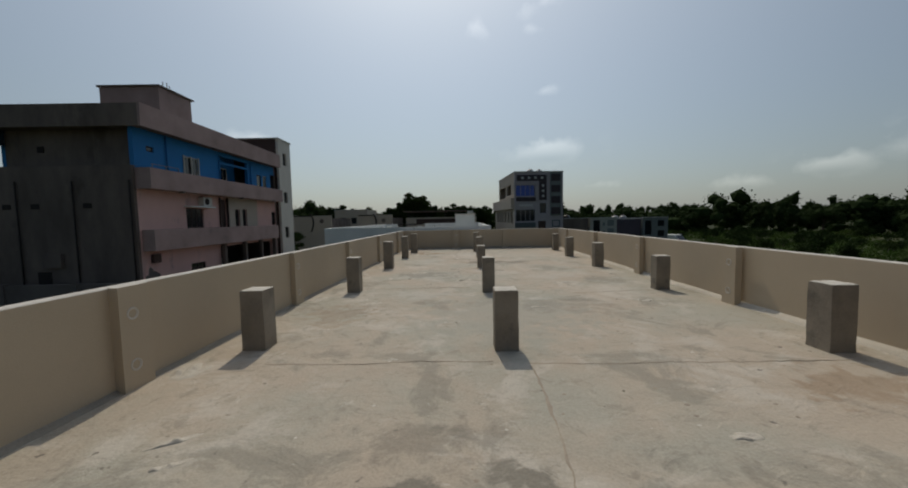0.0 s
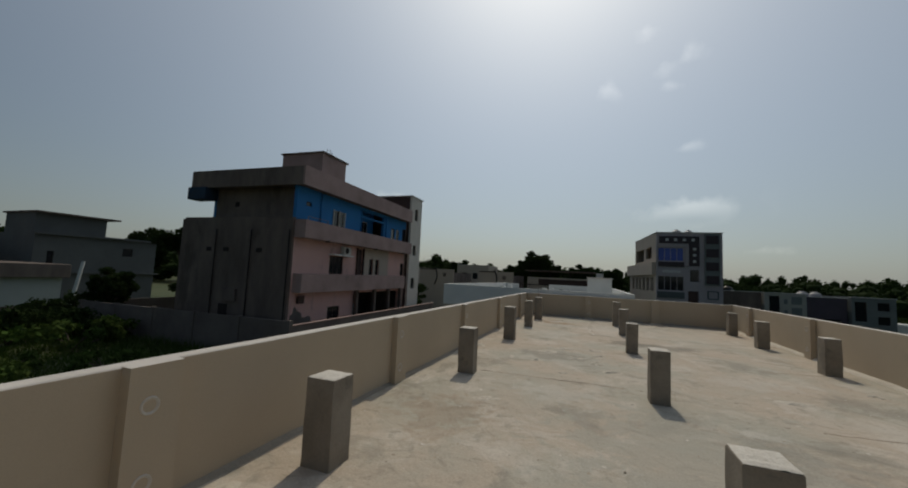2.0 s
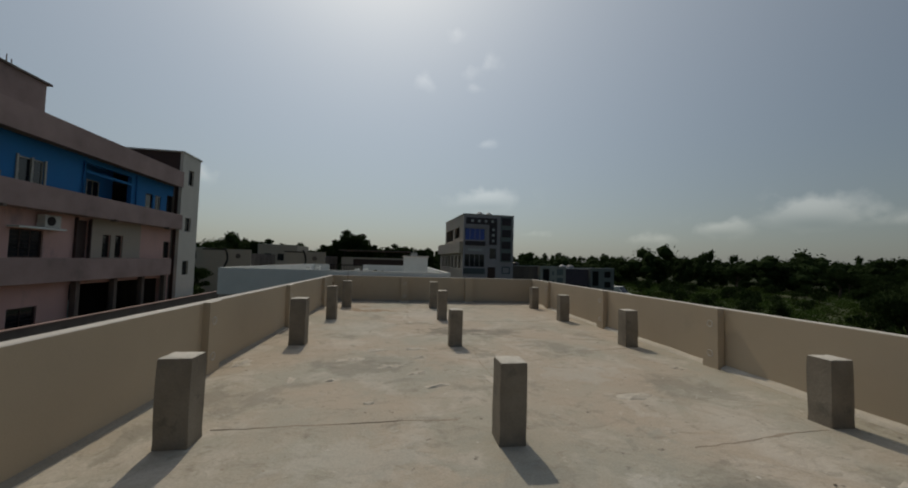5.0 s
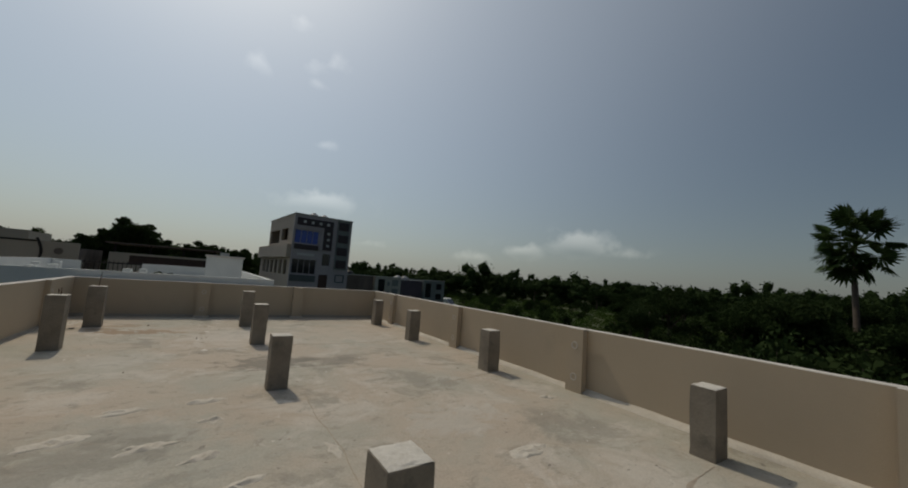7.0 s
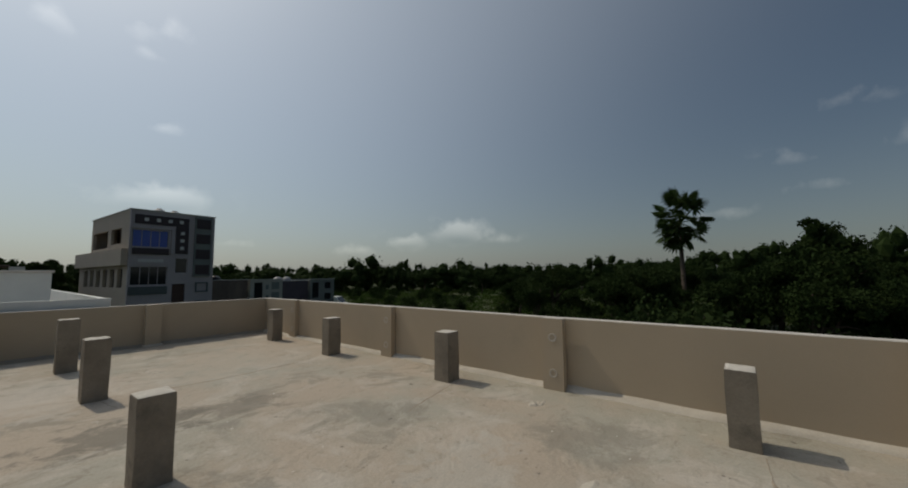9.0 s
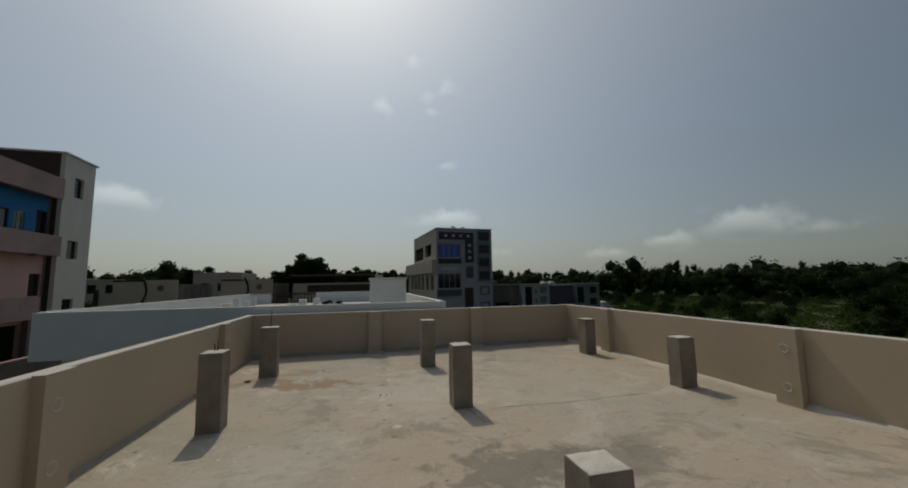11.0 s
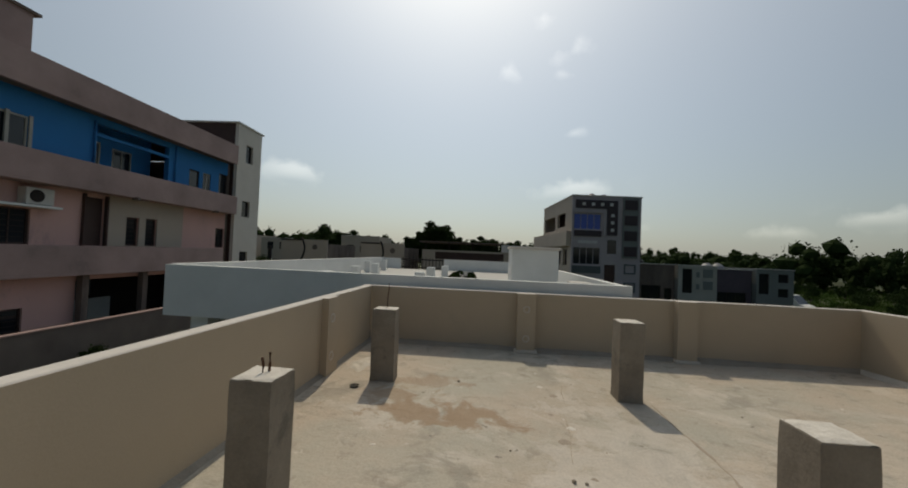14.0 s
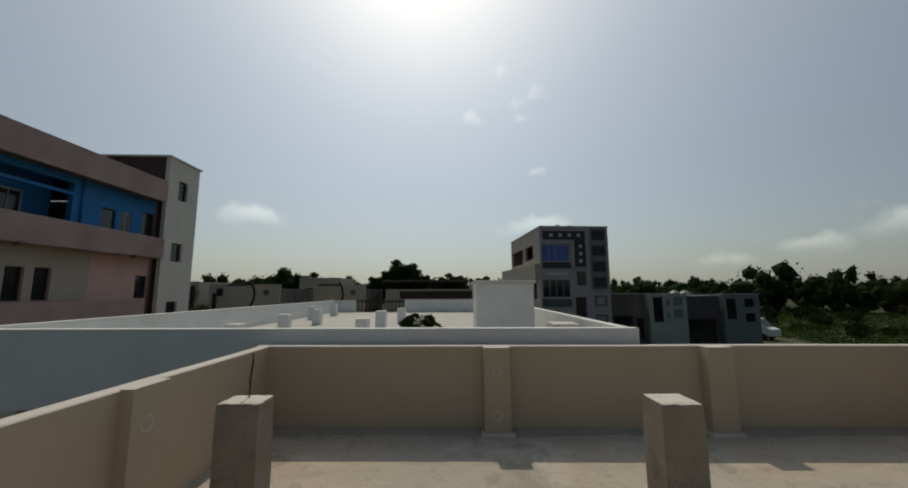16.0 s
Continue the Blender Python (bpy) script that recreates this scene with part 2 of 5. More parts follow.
def slab_material():
    """Hand-floated concrete: sandy and grey-green patches, damp blotches, cement smears, specks and trowel relief."""
    mat = bpy.data.materials.new("slab_concrete")
    mat.use_nodes = True
    n, l = mat.node_tree.nodes, mat.node_tree.links
    b = n["Principled BSDF"]
    geo = n.new("ShaderNodeNewGeometry")

    def tex(s, detail=6.0, rough=0.6, warp=0.0, shift=0.0, stretch=(1, 1, 1)):
        m = n.new("ShaderNodeMapping")
        m.inputs["Location"].default_value, m.inputs["Scale"].default_value = (shift, shift * 0.7, 0), stretch
        l.new(geo.outputs["Position"], m.inputs["Vector"])
        t = n.new("ShaderNodeTexNoise")
        t.inputs["Scale"].default_value, t.inputs["Detail"].default_value, t.inputs["Roughness"].default_value, t.inputs["Distortion"].default_value = s, detail, rough, warp
        l.new(m.outputs[0], t.inputs["Vector"])
        return t.outputs["Fac"]

    def cut(src, lo, hi, k=1.0):
        r = n.new("ShaderNodeMapRange")
        r.interpolation_type = "SMOOTHSTEP"
        r.inputs["From Min"].default_value, r.inputs["From Max"].default_value, r.inputs["To Max"].default_value = lo, hi, k
        l.new(src, r.inputs["Value"])
        return r.outputs[0]

    def mix(fac, a, c, mode="MIX"):
        m = n.new("ShaderNodeMix")
        m.data_type, m.blend_type = "RGBA", mode
        for sock, v in ((m.inputs[0], fac), (m.inputs[6], a), (m.inputs[7], c)):
            if isinstance(v, (int, float)):
                sock.default_value = v
            elif isinstance(v, tuple):
                sock.default_value = (*v, 1)
            else:
                l.new(v, sock)
        return m.outputs[2]

    col = mix(cut(tex(0.42, 7, 0.6, 0.3), 0.40, 0.60), (0.475, 0.40, 0.318), (0.415, 0.388, 0.322))
    col = mix(cut(tex(0.7, 7, 0.6, 0.4, 11), 0.50, 0.66, 0.6), col, (0.455, 0.375, 0.295))
    col = mix(cut(tex(1.1, 8, 0.68, 0.7, 23), 0.50, 0.64, 0.62), col, (0.575, 0.525, 0.455))
    col = mix(cut(tex(0.95, 8, 0.68, 0.6, 37), 0.54, 0.63, 0.6), col, (0.265, 0.245, 0.20))
    col = mix(cut(tex(2.4, 9, 0.74, 1.0, 51, (1, 2.0, 1)), 0.53, 0.66, 0.45), col, (0.335, 0.29, 0.232))
    col = mix(cut(tex(4.5, 8, 0.7, 0.6, 5), 0.55, 0.66, 0.5), col, (0.27, 0.238, 0.19))
    col = mix(cut(tex(9.0, 4, 0.5, 0.0, 9), 0.68, 0.74, 0.8), col, (0.16, 0.14, 0.118))
    col = mix(cut(tex(5.5, 6, 0.65, 0.6, 71), 0.64, 0.73, 0.6), col, (0.66, 0.62, 0.55))
    for cx, cy, rx, ry, colour, k in SLAB_STAINS:
        m = n.new("ShaderNodeMapping")
        m.vector_type = "TEXTURE"
        m.inputs["Location"].default_value, m.inputs["Scale"].default_value = (cx, cy, 0), (rx, ry, 1)
        l.new(geo.outputs["Position"], m.inputs["Vector"])
        d = n.new("ShaderNodeVectorMath")
        d.operation = "LENGTH"
        l.new(m.outputs[0], d.inputs[0])
        w = n.new("ShaderNodeMath")
        w.operation = "MULTIPLY_ADD"
        w.inputs[1].default_value = 3.6
        l.new(tex(3.2, 8, 0.66, 0.5, cx * 3), w.inputs[0])
        l.new(d.outputs["Value"], w.inputs[2])
        col = mix(cut(w.outputs[0], 2.7, 2.2, k), col, colour)
    g = cut(tex(55, 3), 0.25, 0.75)
    col = mix(0.13, col, mix(g, (0.2, 0.2, 0.2), (0.8, 0.8, 0.8)), "OVERLAY")
    l.new(col, b.inputs["Base Color"])
    rr = n.new("ShaderNodeMapRange")
    rr.inputs["To Min"].default_value, rr.inputs["To Max"].default_value = 0.72, 0.92
    l.new(tex(1.3, 4), rr.inputs["Value"])
    l.new(rr.outputs[0], b.inputs["Roughness"])
    b.inputs["Specular IOR Level"].default_value = 0.3
    big, small = n.new("ShaderNodeBump"), n.new("ShaderNodeBump")
    big.inputs["Strength"].default_value, big.inputs["Distance"].default_value = 0.7, 0.04
    small.inputs["Strength"].default_value, small.inputs["Distance"].default_value = 0.14, 0.006
    l.new(tex(3.2, 6, 0.6, 0.7, 3), big.inputs["Height"])
    mid = n.new("ShaderNodeBump")
    mid.inputs["Strength"].default_value, mid.inputs["Distance"].default_value = 0.6, 0.014
    l.new(tex(11, 7, 0.65, 1.2, 17), mid.inputs["Height"])
    l.new(tex(40, 4), small.inputs["Height"])
    l.new(big.outputs[0], mid.inputs["Normal"])
    l.new(mid.outputs[0], small.inputs["Normal"])
    l.new(small.outputs[0], b.inputs["Normal"])
    return mat


M = {}
M["slab"] = slab_material()
M["joint"] = material("joint_mortar", (0.41, 0.345, 0.272), second=(0.23, 0.19, 0.155), scale=6, grain=0.2, bump=0.4, bump_scale=60)
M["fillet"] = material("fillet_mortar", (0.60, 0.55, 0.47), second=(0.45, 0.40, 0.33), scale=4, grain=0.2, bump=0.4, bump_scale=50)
# Fillet mortar again, darkened: shade at west and north wall feet as colour.
M["fillet_shaded"] = material("shaded_fillet_mortar", (0.34, 0.30, 0.245), second=(0.25, 0.22, 0.18), scale=4, grain=0.2, bump=0.4, bump_scale=50)
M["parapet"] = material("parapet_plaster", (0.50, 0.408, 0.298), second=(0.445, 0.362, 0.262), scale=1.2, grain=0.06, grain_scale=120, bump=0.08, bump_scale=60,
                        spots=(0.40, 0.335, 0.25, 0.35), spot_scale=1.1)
# Parapet and pilaster tops: sunlight put into a paler plaster; plain on roof lids.
M["coping"] = material("sunlit_top_plaster", (0.62, 0.58, 0.53), second=(0.5, 0.47, 0.43), scale=3, grain=0.1, bump=0.15)
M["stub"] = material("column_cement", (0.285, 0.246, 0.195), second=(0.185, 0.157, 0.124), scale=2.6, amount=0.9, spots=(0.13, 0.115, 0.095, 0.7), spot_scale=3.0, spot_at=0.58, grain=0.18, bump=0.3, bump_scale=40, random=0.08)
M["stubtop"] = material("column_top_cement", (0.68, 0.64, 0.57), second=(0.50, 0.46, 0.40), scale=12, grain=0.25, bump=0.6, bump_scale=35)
M["rebar"] = material("rusted_steel", (0.12, 0.06, 0.035), rough=0.8, metal=0.3, scale=20)
M["ring"] = material("pale_pipe_plastic", (0.60, 0.55, 0.475), rough=0.5, scale=8)
M["oldgrey"] = material("bare_grey_cement", (0.125, 0.132, 0.13), second=(0.09, 0.095, 0.092), scale=0.5, spots=(0.09, 0.09, 0.085, 0.5))
M["navy"] = material("faded_navy_paint", (0.02, 0.05, 0.09), second=(0.03, 0.04, 0.05))
M["hole"] = material("drain_shadow", (0.03, 0.028, 0.025), scale=4)
M["white"] = material("white_lime_paint", (0.72, 0.73, 0.71), second=(0.6, 0.62, 0.6), scale=1.5, grain=0.05, bump=0.06, spots=(0.5, 0.5, 0.47, 0.4))
M["cream"] = material("cream_tower_paint", (0.68, 0.64, 0.57), second=(0.58, 0.54, 0.48), scale=0.8, grain=0.05, bump=0.06)
M["white_roof"] = material("white_roof_screed", (0.50, 0.49, 0.455), second=(0.40, 0.39, 0.36), scale=1.0, grain=0.1, bump=0.1)
M["greywall"] = material("grey_green_paint", (0.42, 0.45, 0.43), second=(0.36, 0.38, 0.36), scale=0.8, spots=(0.25, 0.25, 0.23, 0.4), bump=0.06)
M["blue"] = material("bright_blue_paint", (0.025, 0.20, 0.47), second=(0.03, 0.17, 0.40), scale=0.7, grain=0.05, bump=0.05, spots=(0.05, 0.16, 0.30, 0.4))
M["pink"] = material("salmon_pink_paint", (0.70, 0.44, 0.39), second=(0.58, 0.36, 0.32), scale=0.6, grain=0.07, bump=0.05, spots=(0.30, 0.215, 0.19, 0.55), spot_scale=1.0, spot_at=0.58, stretch=(1, 1, 0.4))
M["render"] = material("weathered_cement_render", (0.195, 0.155, 0.132), second=(0.105, 0.084, 0.072), scale=0.9, amount=0.9, grain=0.18, bump=0.25, spots=(0.07, 0.058, 0.048, 0.7), spot_at=0.57, stretch=(1, 1, 0.35))
M["band"] = material("dusty_pink_band", (0.41, 0.295, 0.272), second=(0.285, 0.205, 0.19), scale=0.6, amount=0.9, grain=0.1, bump=0.1, spots=(0.18, 0.15, 0.14, 0.5))
M["brown"] = material("dark_brown_paint", (0.07, 0.04, 0.033), second=(0.05, 0.03, 0.025), rough=0.6)
M["maroon"] = material("maroon_black_panel", (0.045, 0.032, 0.038), rough=0.4, scale=2)
M["glass"] = material("dark_window_glass", (0.02, 0.022, 0.026), rough=0.08, spec=0.5, grain=0, bump=0)
M["bluecurtain"] = material("blue_tinted_glazing", (0.035, 0.085, 0.40), rough=0.25, spec=0.5, grain=0, bump=0)
M["lilac"] = material("pale_lilac_render", (0.40, 0.365, 0.385), second=(0.33, 0.30, 0.32), scale=0.7, bump=0.08)
M["ash"] = material("ash_green_panel", (0.19, 0.21, 0.205), second=(0.14, 0.155, 0.155), scale=0.8)
M["dusk"] = material("dusky_violet_paint", (0.105, 0.085, 0.105), second=(0.07, 0.06, 0.075), scale=0.8, spots=(0.05, 0.045, 0.05, 0.5))
M["palefront"] = material("pale_greenish_front", (0.40, 0.40, 0.365), second=(0.32, 0.32, 0.29), scale=0.8, spots=(0.22, 0.21, 0.19, 0.4))
M["beige"] = material("beige_house_paint", (0.47, 0.40, 0.33), second=(0.41, 0.35, 0.29), scale=0.7, bump=0.08)
M["slate"] = material("slate_green_panel", (0.10, 0.12, 0.125), second=(0.07, 0.08, 0.085), scale=0.8)
M["tile"] = material("pale_tile", (0.55, 0.55, 0.55), rough=0.4, grain=0.05)
M["frame"] = material("cream_window_frame", (0.45, 0.42, 0.36), rough=0.5, scale=5)
M["dark"] = material("dark_opening_timber", (0.03, 0.024, 0.022), scale=3)
M["metal"] = material("grey_painted_steel", (0.22, 0.22, 0.22), rough=0.5, metal=0.5, scale=5)
M["acwhite"] = material("air_conditioner_casing", (0.60, 0.58, 0.53), rough=0.5, scale=4)
M["tank"] = material("black_tank_plastic", (0.02, 0.02, 0.022), rough=0.4)
M["silver"] = material("silver_tank_metal", (0.36, 0.36, 0.37), rough=0.6, metal=0.4)
M["brickwall"] = material("compound_wall_render", (0.17, 0.145, 0.13), second=(0.12, 0.10, 0.09), scale=0.7, amount=0.9, bump=0.2, spots=(0.08, 0.07, 0.06, 0.5))
M["earth"] = material("field_ground", (0.045, 0.066, 0.020), second=(0.070, 0.075, 0.032), scale=0.10, amount=0.9, grain=0.2, grain_scale=3, bump=0.5, bump_scale=2.0,
                      spots=(0.10, 0.085, 0.05, 0.6), spot_scale=0.06, spot_at=0.62)
M["road"] = material("earth_lane", (0.21, 0.17, 0.135), second=(0.16, 0.13, 0.10), scale=0.5, bump=0.3)
M["leaf"] = leafy("broad_leaves", (0.020, 0.036, 0.011), (0.030, 0.048, 0.015), 0.14)
M["leaf2"] = leafy("olive_leaves", (0.034, 0.052, 0.017), (0.026, 0.045, 0.015), 0.14)
M["grass"] = leafy("field_grass", (0.050, 0.094, 0.020), (0.070, 0.098, 0.028))
M["palm"] = leafy("palm_leaves", (0.035, 0.065, 0.020), (0.055, 0.080, 0.028))
M["bark"] = material("tree_bark", (0.09, 0.07, 0.055), second=(0.06, 0.047, 0.038), scale=4, bump=0.5, bump_scale=15)
M["flower"] = material("pale_flowers", (0.6, 0.58, 0.55), scale=5, islands=0.2)
M["bluesheet"] = material("blue_tarpaulin", (0.03, 0.06, 0.20), rough=0.5, scale=2)


# ---------------------------------------------------------------- building blocks
def thing(name, place, label, category, group="", rz=0.0, kind=""):
    return tagged_at(new(name), pose(*place, 0, 0, rz), label, category, group, kind)


def tagged_at(ob, m, label, category, group="", kind=""):
    ob.matrix_world = m
    return tagged(ob, label, category, group, kind)


def link_mesh(name, bm, mats, parent=None, smooth=False):
    me = bpy.data.meshes.new(name)
    bm.to_mesh(me)
    bm.free()
    for f in me.polygons:
        f.use_smooth = smooth
    for m in (mats if isinstance(mats, (list, tuple)) else [mats]):
        me.materials.append(m)
    ob = new(name, me)
    ob.parent = parent
    return ob


def part(name, bm, mat, parent, label="", smooth=False):
    return tagged(link_mesh(name, bm, mat, parent, smooth), label)


def structure(name, bm, mat, label, category, smooth=False):
    return tagged(link_mesh(name, bm, mat, None, smooth), label, category, "", "structure")


def shared(name, ob, parent, place, rz=0.0):
    """Another object on the mesh of ob, under a parent, at a place in the parent's space."""
    o = new(name, ob.data)
    o.parent = parent
    o.matrix_basis = pose(*place, 0, 0, rz)
    return o


def box(bm, x0, y0, z0, x1, y1, z1, mat=0):
    v = [bm.verts.new(c) for c in ((x0, y0, z0), (x1, y0, z0), (x1, y1, z0), (x0, y1, z0), (x0, y0, z1), (x1, y0, z1), (x1, y1, z1), (x0, y1, z1))]
    for q in ((0, 3, 2, 1), (4, 5, 6, 7), (0, 1, 5, 4), (1, 2, 6, 5), (2, 3, 7, 6), (3, 0, 4, 7)):
        bm.faces.new([v[i] for i in q]).material_index = mat
    return v


def boxes(*list_of):
    bm = bmesh.new()
    for b in list_of:
        box(bm, *b)
    return bm


def rounded(bm, width=0.01, segments=1):
    bmesh.ops.bevel(bm, geom=list(bm.edges), offset=width, segments=segments, affect="EDGES", profile=0.5)
    return bm


def tube(bm, points, radii, sides=8, cap=True):
    """A tube along points with a radius at each."""
    rings = []
    for i, (p, r) in enumerate(zip(points, radii)):
        p = Vector(p)
        a, b = Vector(points[max(i - 1, 0)]), Vector(points[min(i + 1, len(points) - 1)])
        q = (b - a).to_track_quat("Z", "Y")
        rings.append([bm.verts.new(p + q @ Vector((r * math.cos(k * math.tau / sides), r * math.sin(k * math.tau / sides), 0))) for k in range(sides)])
    for s, e in zip(rings, rings[1:]):
        for k in range(sides):
            bm.faces.new((s[k], s[(k + 1) % sides], e[(k + 1) % sides], e[k]))
    if cap:
        bm.faces.new(rings[0][::-1])
        bm.faces.new(rings[-1])
    return bm


def pierced(x0, x1, z0, z1, y0, y1, holes=()):
    """A wall from x0 to x1, z0 to z1, of thickness y0..y1, with rectangular holes (xa, xb, za, zb) through it."""
    bm = bmesh.new()
    xs = sorted({x0, x1, *(h[0] for h in holes), *(h[1] for h in holes)})
    zs = sorted({z0, z1, *(h[2] for h in holes), *(h[3] for h in holes)})
    xs, zs = [x for x in xs if x0 <= x <= x1], [z for z in zs if z0 <= z <= z1]

    def solid(i, k):
        if not (0 <= i < len(xs) - 1 and 0 <= k < len(zs) - 1):
            return False
        cx, cz = (xs[i] + xs[i + 1]) / 2, (zs[k] + zs[k + 1]) / 2
        return not any(a < cx < b and c < cz < d for a, b, c, d in holes)

    def quad(*c):
        bm.faces.new([bm.verts.new(p) for p in c])

    for i in range(len(xs) - 1):
        for k in range(len(zs) - 1):
            if not solid(i, k):
                continue
            a, b, c, d = xs[i], xs[i + 1], zs[k], zs[k + 1]
            quad((a, y0, c), (b, y0, c), (b, y0, d), (a, y0, d))
            quad((b, y1, c), (a, y1, c), (a, y1, d), (b, y1, d))
            if not solid(i - 1, k):
                quad((a, y1, c), (a, y0, c), (a, y0, d), (a, y1, d))
            if not solid(i + 1, k):
                quad((b, y0, c), (b, y1, c), (b, y1, d), (b, y0, d))
            if not solid(i, k - 1):
                quad((a, y1, c), (b, y1, c), (b, y0, c), (a, y0, c))
            if not solid(i, k + 1):
                quad((a, y0, d), (b, y0, d), (b, y1, d), (a, y1, d))
    bmesh.ops.remove_doubles(bm, verts=list(bm.verts), dist=0.0005)
    return bm


def window_in(parent, x0, x1, z0, z1, y, panes=2, frame_mat="frame", pane_mat="glass", bars=0, name="window"):
    """A framed window filling a hole: frame, mullions, panes and optional grille bars; the frame's face at y, glass behind."""
    w = 0.06
    rim = boxes((x0, y, z0, x1, y + 0.06, z0 + w), (x0, y, z1 - w, x1, y + 0.06, z1), (x0, y, z0 + w, x0 + w, y + 0.06, z1 - w), (x1 - w, y, z0 + w, x1, y + 0.06, z1 - w))
    step = (x1 - x0 - 2 * w) / panes
    win = part(name, rim, M[frame_mat], parent)
    for i in range(panes):
        a = x0 + w + i * step
        part("pane", boxes((a + 0.02, y + 0.025, z0 + w, a + step - 0.02, y + 0.035, z1 - w)), M[pane_mat], win)
        if i:
            part("mullion", boxes((a - 0.02, y + 0.004, z0 + w, a + 0.02, y + 0.056, z1 - w)), M[frame_mat], win)
    for i in range(bars):
        zz = z0 + w + (i + 1) * (z1 - z0 - 2 * w) / (bars + 1)
        part("grille_bar", boxes((x0 + w, y - 0.02, zz - 0.012, x1 - w, y - 0.002, zz + 0.012)), M["dark"], win)
    return win


GROUND = -3.2
# ---------------------------------------------------------------- the roof terrace
Y0, Y1, XL = -3.0, 17.63, -3.32


def right_face(y):
    return 3.87 + max(0.0, y - 6.0) * 0.014


TOP = 0.9
bm = bmesh.new()
nx, ny = 40, 90
grid = [[None] * (ny + 1) for _ in range(nx + 1)]
for i in range(nx + 1):
    for j in range(ny + 1):
        y = Y0 - 0.1 + (Y1 + 0.2 - Y0) * j / ny
        xr = right_face(y) + 0.1
        x = XL - 0.1 + (xr - XL + 0.1) * i / nx
        z = 0.010 * noise.noise((x * 0.5, y * 0.5, 0)) + 0.004 * noise.noise((x * 2.3, y * 2.3, 3))
        grid[i][j] = bm.verts.new((x, y, z))
for i in range(nx):
    for j in range(ny):
        bm.faces.new((grid[i][j], grid[i + 1][j], grid[i + 1][j + 1], grid[i][j + 1]))
floor = structure("floor", bm, M["slab"], "pale patchy concrete roof slab with sandy stains", "floor", True)
# body of the building under the terrace
structure("storey_below", boxes((XL - 0.12, Y0 - 0.15, GROUND, 4.1, Y1 + 0.1, -0.06)), M["parapet"], "beige plastered storey under the roof terrace", "building")


def parapet(name, xa, ya, xb, yb, label, out):
    """A plastered parapet between two inner-face ends, 0.15 thick towards out, with a slightly uneven top."""
    a, b, o = Vector((xa, ya, 0)), Vector((xb, yb, 0)), Vector((*out, 0))
    n = max(2, int((b - a).length / 0.5))
    bm = bmesh.new()
    rows = []
    for i in range(n + 1):
        p = a.lerp(b, i / n)
        t = TOP + 0.004 * noise.noise((p.x, p.y, 9))
        prof = [(0.12, -0.3), (0.12, t - 0.006), (0.113, t), (0.008, t), (0, t - 0.008), (0, -0.3)]
        rows.append([bm.verts.new(p + o * d + Vector((0, 0, z))) for d, z in prof])
    for r, s in zip(rows, rows[1:]):
        for k in range(5):
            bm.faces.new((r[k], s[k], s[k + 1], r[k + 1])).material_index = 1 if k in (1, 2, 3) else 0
    bm.faces.new(rows[0])
    bm.faces.new(rows[-1][::-1])
    bmesh.ops.recalc_face_normals(bm, faces=list(bm.faces))
    return structure(name, bm, [M["parapet"], M["coping"]], label, "parapet")


wall_west = parapet("wall_west", XL, Y0, XL, Y1, "beige plastered rooftop parapet wall with pilasters", (-1, 0))
wall_east = parapet("wall_east", right_face(0), Y0, right_face(Y1), Y1, "beige plastered rooftop parapet wall, its sunlit top coloured paler", (1, 0))
wall_north = parapet("wall_north", XL - 0.15, Y1, right_face(Y1) + 0.15, Y1, "beige plastered parapet at the end of the roof", (0, 1))
wall_south = parapet("wall_south", XL - 0.15, Y0, right_face(0) + 0.15, Y0, "beige plastered parapet closing the roof", (0, -1))


def pilaster(parent, x0, y0, x1, y1, ring_way=None):
    bm = boxes((x0, y0, -0.1, x1, y1, TOP + 0.002))
    for f in bm.faces:
        if f.normal.z > 0.5 or f.calc_center_median().z > TOP:
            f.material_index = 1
    p = part("pilaster", bm, [M["parapet"], M["coping"]], parent)
    if ring_way:
        for z in (0.66, 0.21):
            cx, cy = (x0 + x1) / 2, (y0 + y1) / 2
            c = Vector({(1, 0): (x1, cy - 0.03, z), (-1, 0): (x0, cy, z), (0, -1): (cx, y0, z)}[ring_way])
            bm = bmesh.new()
            w = Vector((*ring_way, 0))
            side = Vector((-w.y, w.x, 0))
            q = 18
            loops = []
            for r, d in ((0.034, -0.002), (0.046, 0.006), (0.052, 0.008), (0.056, -0.002)):
                loops.append([bm.verts.new(c + w * d + side * r * math.cos(k * math.tau / q) + Vector((0, 0, r * math.sin(k * math.tau / q)))) for k in range(q)])
            for s, e in zip(loops, loops[1:]):
                for k in range(q):
                    bm.faces.new((s[k], s[(k + 1) % q], e[(k + 1) % q], e[k]))
            part("pipe_ring", bm, M["ring"], p, "pale plastic pipe ring set in the plaster", True)
    return p


for y in (3.09, 6.22, 9.12, 12.37, 15.84):
    pilaster(wall_west, XL - 0.01, y, XL + 0.08, y + 0.30, (1, 0))
for y in (2.7, 5.90, 9.08, 12.34, 15.85):
    xf = right_face(y)
    pilaster(wall_east, xf - 0.08, y, xf + 0.02, y + 0.28, (-1, 0))
for x in (-0.94, 1.43):
    pilaster(wall_north, x, Y1 - 0.13, x + 0.28, Y1 + 0.01, (0, -1) if x < 0 else None)


